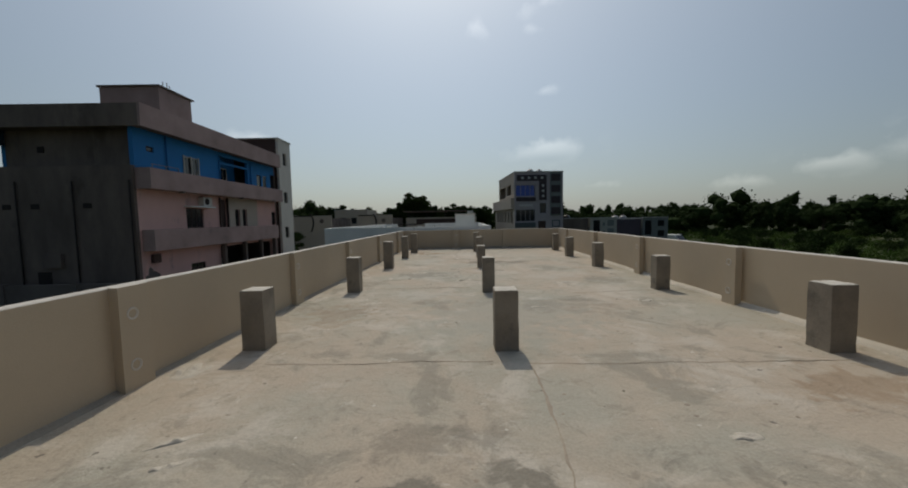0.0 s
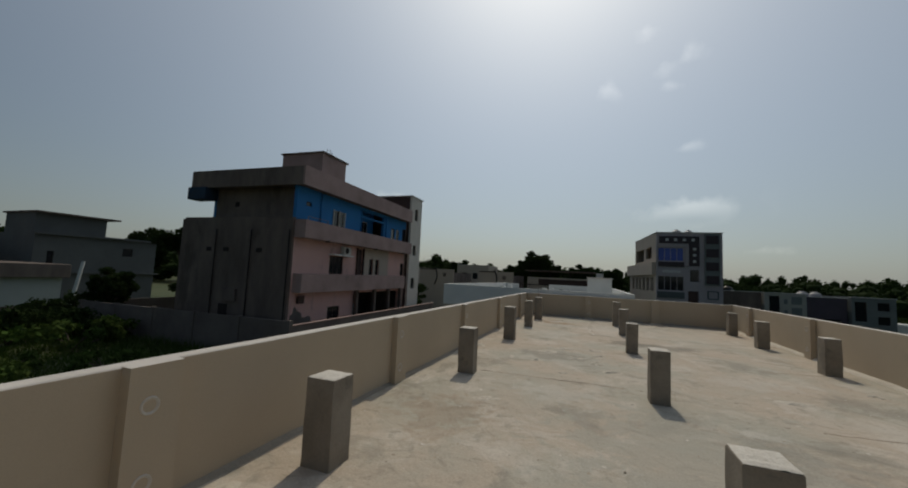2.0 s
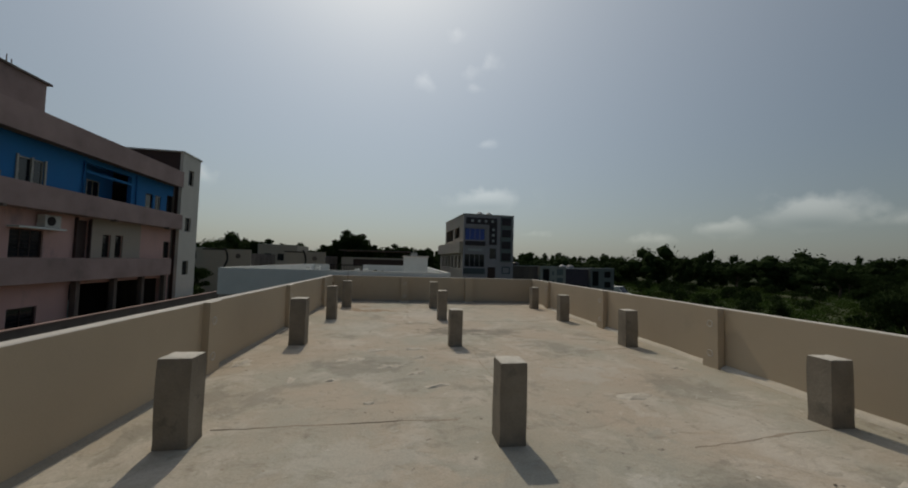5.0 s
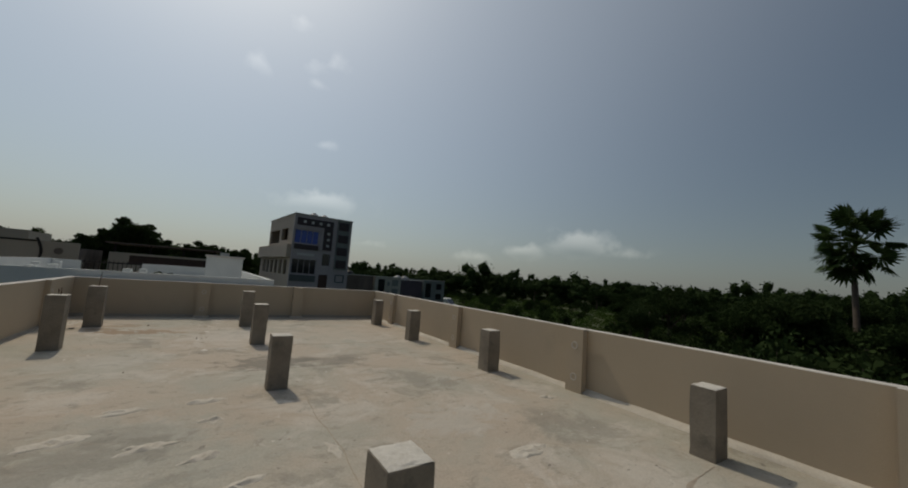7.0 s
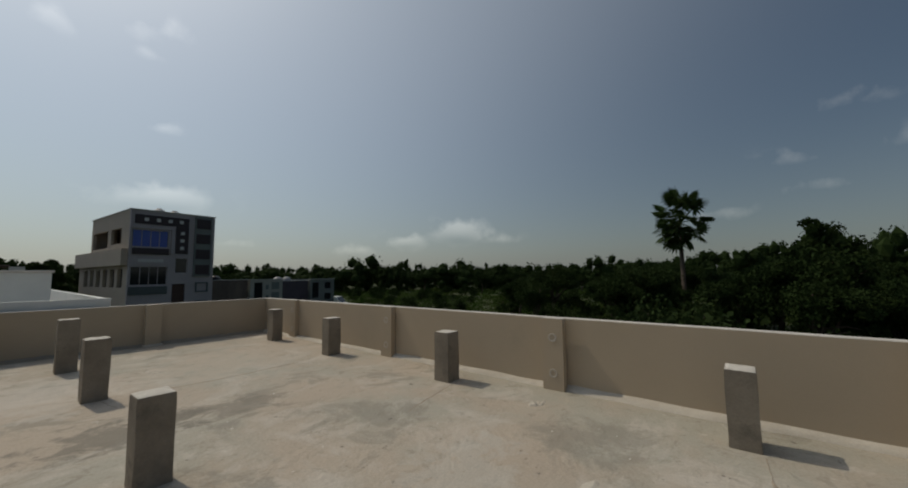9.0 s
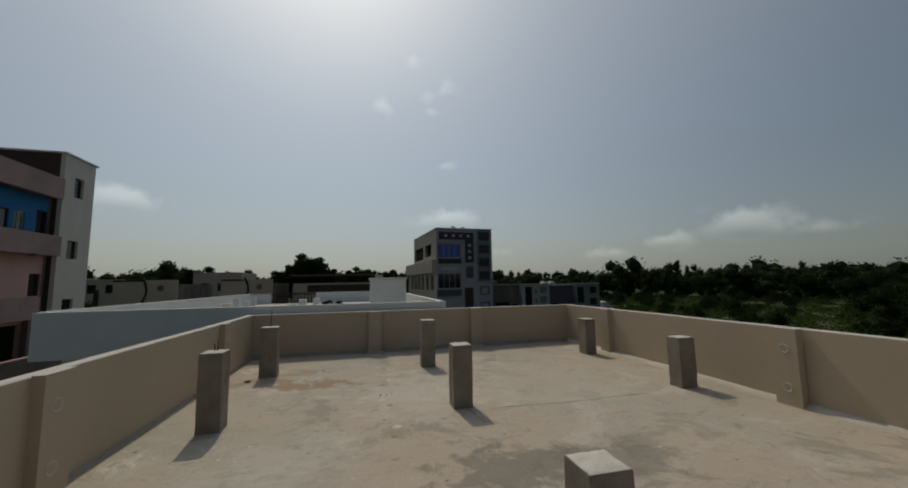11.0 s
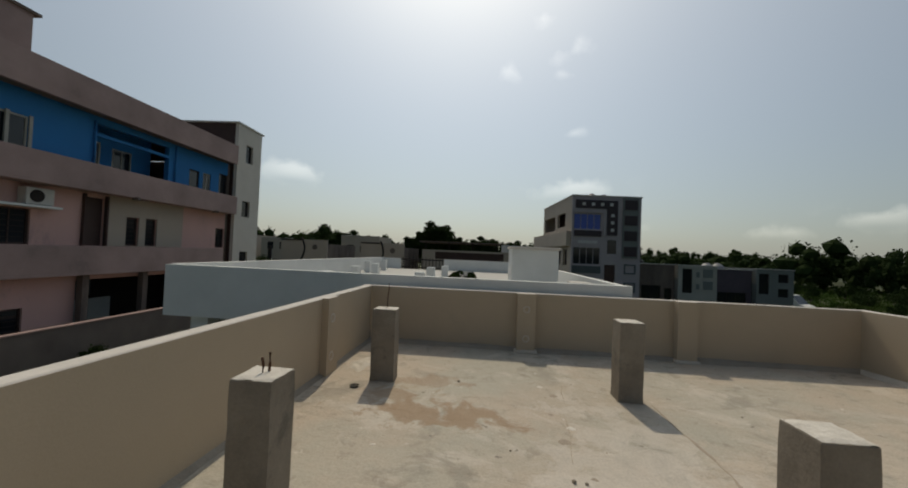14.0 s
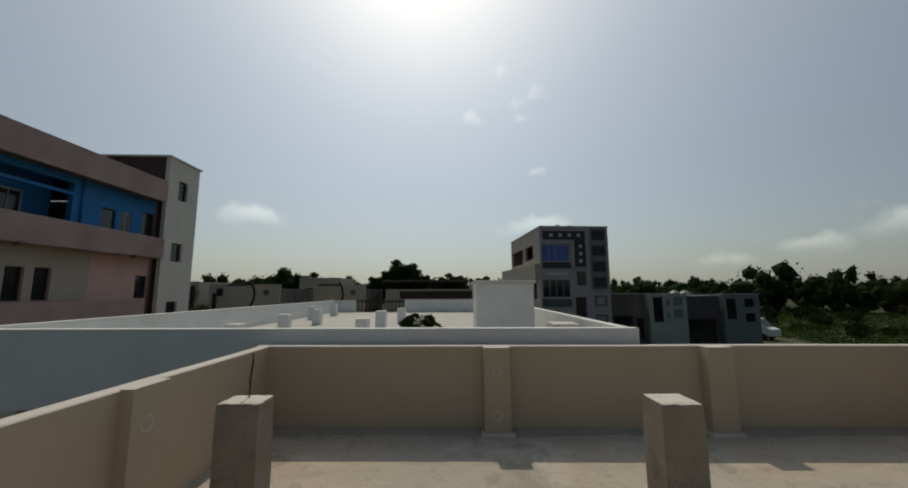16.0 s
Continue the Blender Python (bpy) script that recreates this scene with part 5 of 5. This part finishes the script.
def inside(x, y):
    """True where a building, the terrace or the lane stands."""
    return (-8.2 < x < 5.2 and -5 < y < 33) or (-26.5 < x < -13.5 and 15.5 < y < 37) or (4 < x < 30 and 36 < y < 60) or (-52 < x < -41 and -10 < y < 30) or (-44 < x < 3 and 46 < y < 72)


tree_kinds = [
    tree("scrub_tree", (24, 4.5, GROUND), 6.4, 2.6, "dark green scrub tree with a wide uneven crown", 42, 300, 0.085, "leaf", 0.8),
    tree("scrub_tree", (22, -3.5, GROUND), 6.8, 3.0, "dark green scrub tree with a wide uneven crown", 46, 300, 0.085, "leaf", 0.85),
    tree("scrub_tree", (27, 12.5, GROUND), 6.0, 2.2, "olive green scrub tree with feathery twigs", 38, 290, 0.08, "leaf2", 0.75),
    tree("scrub_tree", (30, 20.5, GROUND), 5.8, 2.8, "olive green scrub tree with feathery twigs", 40, 290, 0.08, "leaf2", 0.8),
    tree("broad_tree", (33, 3.2, GROUND), 9.0, 2.5, "tall dark tree with layered crown above the scrub", 38, 260, 0.11, "leaf", 0.75),
    tree("dense_tree", (-61.0, 19.0, GROUND), 7.2, 2.2, "dense dark tree behind the grey house", 46, 270, 0.14, "leaf", 0.8)]
bush_kinds = [
    bush("scrub_bush", (15, 7, GROUND), 2.4, 1.6, "dense olive green thorn bush"),
    bush("scrub_bush", (16, 12, GROUND), 1.8, 1.3, "low green bush in the scrubland", 9, 110, 0.085, "leaf"),
    bush("scrub_bush", (18, 1, GROUND), 2.9, 1.9, "dense olive green thorn bush", 12, 120),
    bush("grass_bush", (-20, 8, GROUND), 1.3, 1.4, "bright green weeds at the field edge", 9, 110, 0.08, "grass")]


tree("tall_tree", (-28.0, 19.6, GROUND), 9.0, 1.9, "tall dark tree with a sparse crown beside the house", 30, 240, 0.10, "leaf", 0.7, "trees among the houses")


def wooded(x, y):
    """The scrub trees keep to one side of the open green field."""
    return y < 0.7 * x + 3.0


def scatter(kinds, count, area, grow, gap=1.2, where=None):
    """Copies of the kinds at random places in area (x0, x1, y0, y1), turned and scaled."""
    put = []
    while count > 0:
        count -= 1
        x, y = rng.uniform(area[0], area[1]), rng.uniform(area[2], area[3])
        if inside(x, y) or (where and not where(x, y)) or any((x - a) ** 2 + (y - b) ** 2 < gap ** 2 for a, b in put):
            continue
        put.append((x, y))
        k = kinds[int(rng.integers(len(kinds)))]
        s = rng.uniform(*grow)
        c = copy_thing(k, pose(x, y, GROUND, 0, 0, rng.uniform(0, 360)))
        c.scale = (s * rng.uniform(0.9, 1.15), s * rng.uniform(0.9, 1.15), s)


scatter(tree_kinds[:4], 60, (19, 36, -26, 30), (0.60, 0.82), 1.9, wooded)
scatter(tree_kinds[:4], 90, (32, 64, -45, 46), (0.74, 0.98), 2.4, wooded)
scatter(tree_kinds[:4], 16, (62, 120, 35, 110), (0.6, 0.85), 6.0)
scatter(bush_kinds[:3], 110, (13, 40, -18, 30), (0.8, 1.35), 1.6, wooded)
scatter(bush_kinds[:3], 90, (22, 95, 30, 105), (0.5, 1.0), 2.6)
scatter([bush_kinds[3], bush_kinds[1]], 90, (18, 80, 24, 95), (0.7, 1.5), 2.0)
# trees behind the houses, ahead and across the field
for x, y, s, k in ((-16.4, 84, 1.05, 5), (-13.6, 86, 1.32, 5), (-11.6, 83, 1.42, 5), (-9.3, 87, 1.2, 5), (-18.6, 85, 0.95, 0), (-4.4, 85, 1.0, 5), (-2, 87, 1.1, 5), (-30, 74, 0.95, 5), (-26.5, 75, 1.05, 5), (3.5, 84, 1.0, 5),
                   (-27.0, 44, 0.75, 1), (-20.5, 41, 0.6, 0), (-36, 58, 0.9, 0), (-31.5, 24.5, 0.9, 5), (-31.0, 16.9, 0.55, 5), (-58, 14, 1.0, 1), (-60, 24, 1.1, 5),
                   (-62, 2, 1.0, 5), (-63, 8, 0.95, 5), (-60, -5, 1.05, 5), (-66, -12, 1.1, 5), (-56, 33, 1.2, 5), (13.0, 62, 0.8, 2), (20, 66, 0.8, 0)):
    c = copy_thing(tree_kinds[k], pose(x, y, GROUND, 0, 0, (x * 37) % 360))
    c.scale = (s * 1.2, s * 1.2, s * 1.08)
    tagged(c, "dark broad-crowned tree among the houses", group="trees among the houses")
scatter([bush_kinds[3]], 46, (-40, -16, -8, 15), (0.5, 1.0), 1.2)
scatter([bush_kinds[1], bush_kinds[3]], 16, (-36, -24, 9, 17), (0.9, 1.6), 1.2)
scatter([bush_kinds[1]], 30, (-15.2, -13.7, 2, 17), (0.45, 0.8), 1.1)
for x, y, k_ in ((-14.7, 18.6, 0.5), (-14.4, 20.6, 0.38), (-14.6, 23.0, 0.5), (-14.5, 16.6, 0.55)):
    copy_thing(bush_kinds[1], pose(x, y, GROUND, 0, 0, y * 40)).scale = (k_, k_, k_ * 1.3)
scatter([bush_kinds[1], bush_kinds[0]], 14, (-34, -18, 37, 46), (0.8, 1.3), 1.5)


def fan_palm(place, height, crown, label, fans=34):
    p = thing("fan_palm", place, label, "palm tree", "palms")
    bm = bmesh.new()
    tube(bm, [(0, 0, -0.1), (0.05, 0, height * 0.3), (0.0, 0.05, height * 0.65), (0.05, 0.02, height - crown * 0.2)], [0.26, 0.19, 0.17, 0.15], 10)
    part("trunk", bm, M["bark"], p, "", True)
    for i in range(fans):
        az, el = rng.uniform(0, math.tau), math.asin(rng.uniform(-0.97, 1.0))
        way = Vector((math.cos(az) * math.cos(el), math.sin(az) * math.cos(el), math.sin(el)))
        hub = Vector((0, 0, height - crown * 0.2)) + way * crown * rng.uniform(0.42, 0.62)
        hub.z += 0.22 * crown * math.sin(el)
        q = way.to_track_quat("X", "Z")
        bm = bmesh.new()
        tube(bm, [(0.05, 0.02, height - crown * 0.25), tuple(hub)], [0.035, 0.02], 4)
        r, n = crown * rng.uniform(0.38, 0.48), 15
        roll = Matrix.Rotation(rng.uniform(-0.9, 0.9), 3, "X")
        for k in range(n):
            a = -2.0 + 4.0 * k / (n - 1)
            tip = Vector((math.cos(a) * r, math.sin(a) * r, -0.12 * r * abs(math.sin(a))))
            s1 = Vector((math.cos(a - 0.12) * r * 0.6, math.sin(a - 0.12) * r * 0.6, 0.05 * r))
            s2 = Vector((math.cos(a + 0.12) * r * 0.6, math.sin(a + 0.12) * r * 0.6, -0.03 * r))
            vs = [bm.verts.new(hub + q @ (roll @ c)) for c in (Vector((0, 0, 0)), s1, tip * rng.uniform(0.85, 1.05), s2)]
            bm.faces.new(vs)
        part("fan_leaf", bm, M["palm"], p)
    return p


palm = fan_palm((36.8, 11.4, GROUND), 9.7, 2.7, "tall fan palm with a round ragged crown above the scrub", 52)
for x, y, s in ((29, 92, 0.60), (45, 108, 0.68), (62, 112, 0.7), (-24, 90, 0.66), (-62, -2, 0.62), (-70, 7.5, 0.66), (-66, 14.5, 0.62), (-16, 102, 0.7), (-40, 84, 0.62), (-75, 34, 0.66)):
    c = copy_thing(palm, pose(x, y, GROUND, 0, 0, (x * 53) % 360))
    c.scale = (s, s, s)
    tagged(c, "distant fan palm above the tree line")

# far woods all round: each tree a few lumps of dense inner foliage wrapped in loose leaves
pts, lump_v, lump_f = [], [], []
ico = bmesh.new()
bmesh.ops.create_icosphere(ico, subdivisions=1, radius=1.0)
ico_v = np.array([v_.co[:] for v_ in ico.verts])
ico_f = np.array([[v_.index for v_ in f.verts] for f in ico.faces])
ico.free()
for k in range(1250):
    a = rng.uniform(-1.75, 2.2)
    r = rng.uniform(92, 215)
    x, y = r * math.sin(a), 10 + r * math.cos(a)
    h = rng.uniform(7.0, 10.8) * (0.85 + 0.45 * noise.noise((x * 0.03, y * 0.03, 0))) * (1.0 + 0.26 * min(1.0, max(0.0, (a - 1.2) / 0.28)))
    w = rng.uniform(2.5, 5.0)
    for j in range(6):
        c = np.array((x, y, GROUND + h * 0.5)) + np.clip(rng.normal(size=3), -1.6, 1.6) * np.array((w * 0.5, w * 0.5, h * 0.2))
        half = np.array((w * 0.42, w * 0.42, h * 0.19)) * rng.uniform(0.7, 1.2)
        lump_f.append(ico_f + len(lump_v) * len(ico_v))
        lump_v.append(c + ico_v * half * rng.uniform(0.62, 0.95, (len(ico_v), 1)))
        q = rng.normal(size=(42, 3))
        pts.append(c + q / np.linalg.norm(q, axis=1)[:, None] * rng.uniform(0.75, 1.08, (42, 1)) * half)
woods = new("far_woods", leaf_mesh("far_woods", np.concatenate(pts), 0.30, M["leaf"], 0.0, np.concatenate(lump_v), np.concatenate(lump_f)))
tagged(woods, "distant dark green woodland round the houses", "woods", "", "stuff")
pts = []
for k in range(3000):
    a = rng.uniform(radians(18), radians(125))
    r = 24 + 90 * rng.random() ** 0.8
    x, y = r * math.sin(a), 8 + r * math.cos(a)
    if inside(x, y):
        continue
    h, w = rng.uniform(0.4, 1.5), rng.uniform(0.8, 2.2)
    q = rng.normal(size=(110, 3))
    q = q / np.linalg.norm(q, axis=1)[:, None] * (rng.uniform(0.3, 1.0, 110) ** 0.5)[:, None] * np.array((w, w, h * 0.6))
    q[:, 2] = np.abs(q[:, 2])
    pts.append(q + np.array((x, y, GROUND)))
under = new("undergrowth", leaf_mesh("undergrowth", np.concatenate(pts), 0.10, M["grass"]))
tagged(under, "low green undergrowth between the scrub trees", "undergrowth", "", "stuff")

# grass of the field beside the house: upright blades
n = 60000
gx, gy = rng.uniform(-41.5, -13.6, n), rng.uniform(-14, 16.0, n)
gh = rng.uniform(0.15, 0.5, n) * (0.6 + 0.8 * np.array([max(0.0, noise.noise((a * 0.15, b * 0.15, 0)) + 0.5) for a, b in zip(gx, gy)]))
ga = rng.uniform(0, math.tau, n)
lx, ly = rng.normal(size=n) * 0.15, rng.normal(size=n) * 0.15
v = np.stack([np.stack([gx - 0.022 * np.cos(ga), gy - 0.022 * np.sin(ga), np.full(n, GROUND)], 1), np.stack([gx + 0.022 * np.cos(ga), gy + 0.022 * np.sin(ga), np.full(n, GROUND)], 1),
              np.stack([gx + lx, gy + ly, GROUND + gh], 1)], 1).reshape(-1, 3)
me = bpy.data.meshes.new("field_grass")
me.from_pydata(v.tolist(), [], np.arange(3 * n).reshape(-1, 3).tolist())
me.materials.append(M["grass"])
tagged(new("field_grass", me), "long green grass and weeds on the open field", "grass", "", "stuff")

# heap of pale flowering cuttings on the white roof
heap = thing("plant_heap", (-2.15, 22.0, 0.52), "heap of cut plants with pale tips on the white roof", "plant heap")
pts, mid = clumps(12, 70, (0.55, 0.4, 0.26), 0.2, 0.2)
pts[:, 2] = np.maximum(pts[:, 2], 0.02)
lf = new("leaves", leaf_mesh("leaves", pts, 0.07, M["leaf"]))
lf.parent = heap
pts, mid = clumps(11, 8, (0.5, 0.4, 0.34), 0.14, 0.32)
lf = new("pale_tips", leaf_mesh("pale_tips", pts, 0.05, M["flower"]))
lf.parent = heap
tagged(lf, "pale withered flower tips", "", "", "stuff")
# small drain in the terrace floor
drain = thing("floor_drain", (-2.82, 15.63, 0.012), "small dark round drain hole in the roof slab", "drain")
bm = bmesh.new()
q = 16
o = [bm.verts.new((0.05 * math.cos(k * math.tau / q), 0.05 * math.sin(k * math.tau / q), 0.002)) for k in range(q)]
i_ = [bm.verts.new((0.035 * math.cos(k * math.tau / q), 0.035 * math.sin(k * math.tau / q), -0.004)) for k in range(q)]
for k in range(q):
    bm.faces.new((o[k], o[(k + 1) % q], i_[(k + 1) % q], i_[k]))
bm.faces.new(i_)
# shallow dish coloured near-black for the shade inside the hole
part("hole", bm, M["hole"], drain)


# ---------------------------------------------------------------- mortar left on the slab
def crust(x, y, rx, ry, high, turn=0.0, name="mortar_crust"):
    """A thin broken skin of mortar with a ragged rim, lying on the slab."""
    bm = bmesh.new()
    rings, sides = 7, 26
    hub = bm.verts.new((x, y, 0.004 + high * 0.6))
    last = None
    for r in range(1, rings + 1):
        row = []
        for k in range(sides):
            a = k * math.tau / sides
            wob = 0.72 + 0.5 * noise.noise((x * 3 + math.cos(a) * 1.6, y * 3 + math.sin(a) * 1.6, 1))
            u, v_ = math.cos(a) * rx * wob * r / rings, math.sin(a) * ry * wob * r / rings
            px, py = x + u * math.cos(turn) - v_ * math.sin(turn), y + u * math.sin(turn) + v_ * math.cos(turn)
            fall = 1 - (r / rings) ** 3
            z = 0.010 * noise.noise((px * 0.5, py * 0.5, 0)) + 0.004 * noise.noise((px * 2.3, py * 2.3, 3))
            z += high * fall * max(0.0, 0.45 + 1.5 * noise.noise((px * 15, py * 15, 5))) - (0.006 if r == rings else 0)
            row.append(bm.verts.new((px, py, z)))
        for k in range(sides):
            if last is None:
                bm.faces.new((hub, row[k], row[(k + 1) % sides]))
            else:
                bm.faces.new((last[k], row[k], row[(k + 1) % sides], last[(k + 1) % sides]))
        last = row
    part(name, bm, M["fillet"], floor, "thin pale broken mortar skin", True)


for c in ((1.83, 8.12, 0.36, 0.13, 0.026, 0.1), (-1.58, 9.80, 0.32, 0.13, 0.024, 0.3), (-1.28, 10.38, 0.30, 0.12, 0.024, 0.2), (-0.63, 10.44, 0.24, 0.11, 0.024, 0.0), (-0.61, 9.14, 0.22, 0.10, 0.022, 0.5),
          (-0.42, 8.60, 0.28, 0.09, 0.024, 0.4), (-0.57, 9.88, 0.18, 0.09, 0.022, 0.0), (-1.00, 9.46, 0.26, 0.12, 0.022, 0.2), (-1.17, 8.11, 0.09, 0.06, 0.020, 0.0), (-1.70, 8.87, 0.15, 0.07, 0.018, 0.3),
          (-2.18, 8.89, 0.07, 0.18, 0.018, 0.2), (3.24, 9.20, 0.13, 0.08, 0.024, 0.0), (0.10, 10.14, 0.16, 0.08, 0.016, 0.0), (0.29, 8.84, 0.08, 0.22, 0.014, 0.1), (2.68, 6.32, 0.15, 0.07, 0.018, 0.4),
          (3.30, 9.14, 0.14, 0.06, 0.018, 0.1), (-2.28, 2.44, 0.20, 0.05, 0.020, 0.6), (-2.13, 2.20, 0.16, 0.04, 0.018, 0.5), (1.39, 2.48, 0.14, 0.07, 0.018, 0.0), (0.77, 5.94, 0.16, 0.06, 0.016, 0.2),
          (-2.0, 6.3, 0.25, 0.12, 0.014, 0.5), (-3.05, 3.55, 0.22, 0.28, 0.035, 0.0), (-3.05, 6.70, 0.20, 0.32, 0.035, 0.0),
          (-3.05, 9.65, 0.18, 0.30, 0.03, 0.0), (-3.05, 12.9, 0.18, 0.28, 0.03, 0.0), (-3.0, 16.4, 0.22, 0.4, 0.03, 0.0)):
    crust(*c)
for x, y, r in ((-1.71, 16.0, 0.022), (-0.80, 14.28, 0.02), (-0.72, 14.27, 0.016), (1.1, 15.6, 0.012), (-1.2, 14.6, 0.012), (2.2, 6.4, 0.014), (-0.5, 5.1, 0.013), (0.9, 3.1, 0.012), (-1.5, 11.9, 0.015)):
    stone = thing("pebble", (x, y, 0.0), "small grey cement crumb on the roof slab", "pebble", "crumbs on the slab")
    bm = bmesh.new()
    bmesh.ops.create_icosphere(bm, subdivisions=2, radius=r)
    for v_ in bm.verts:
        v_.co *= 0.75 + 0.5 * noise.noise(v_.co * 60 + Vector((x, y, 0)))
        v_.co.z = v_.co.z * 0.7 + r * 0.45
    part("crumb", bm, M["stub"], stone, "", True)

# mortar droppings trodden into the slab, and dents whose shade is a dark colour
spots = [(-0.72 + 0.07 * math.sin(k * 2.3), 12.9 + 0.24 * k, 0.042 + 0.014 * math.sin(k * 1.7)) for k in range(15)]
for x0, x1, y0, y1, n in ((-2.5, -1.0, 12.6, 14.4, 34), (-2.4, 0.0, 14.4, 17.2, 30), (-2.8, 3.4, 1.6, 4.0, 70), (-2.6, 3.4, 4.2, 7.4, 60), (-2.6, 3.4, 7.4, 10.8, 60), (0.6, 3.4, 11.0, 16.5, 30)):
    spots += [(rng.uniform(x0, x1), rng.uniform(y0, y1), rng.uniform(0.008, 0.026)) for _ in range(n)]
for name, mat, chosen, label in (("mortar_spatter", "joint", spots[::2], "small mortar droppings trodden on the slab and dents coloured dark"), ("lime_spatter", "stubtop", spots[1::4], "small pale lime droppings on the slab")):
    bm = bmesh.new()
    for x, y, rad in chosen:
        z = 0.010 * noise.noise((x * 0.5, y * 0.5, 0)) + 0.004 * noise.noise((x * 2.3, y * 2.3, 3))
        hub = bm.verts.new((x, y, z + 0.35 * rad))
        rim = []
        for k in range(9):
            a = k * math.tau / 9
            w_ = rad * (0.85 + 0.7 * noise.noise((x * 9 + math.cos(a), y * 9 + math.sin(a), 2)))
            rim.append(bm.verts.new((x + w_ * 1.3 * math.cos(a), y + w_ * math.sin(a), z - 0.004)))
        for k in range(9):
            bm.faces.new((hub, rim[k], rim[(k + 1) % 9]))
    tagged(link_mesh(name, bm, M[mat], None, True), label, "mortar droppings", "", "stuff")
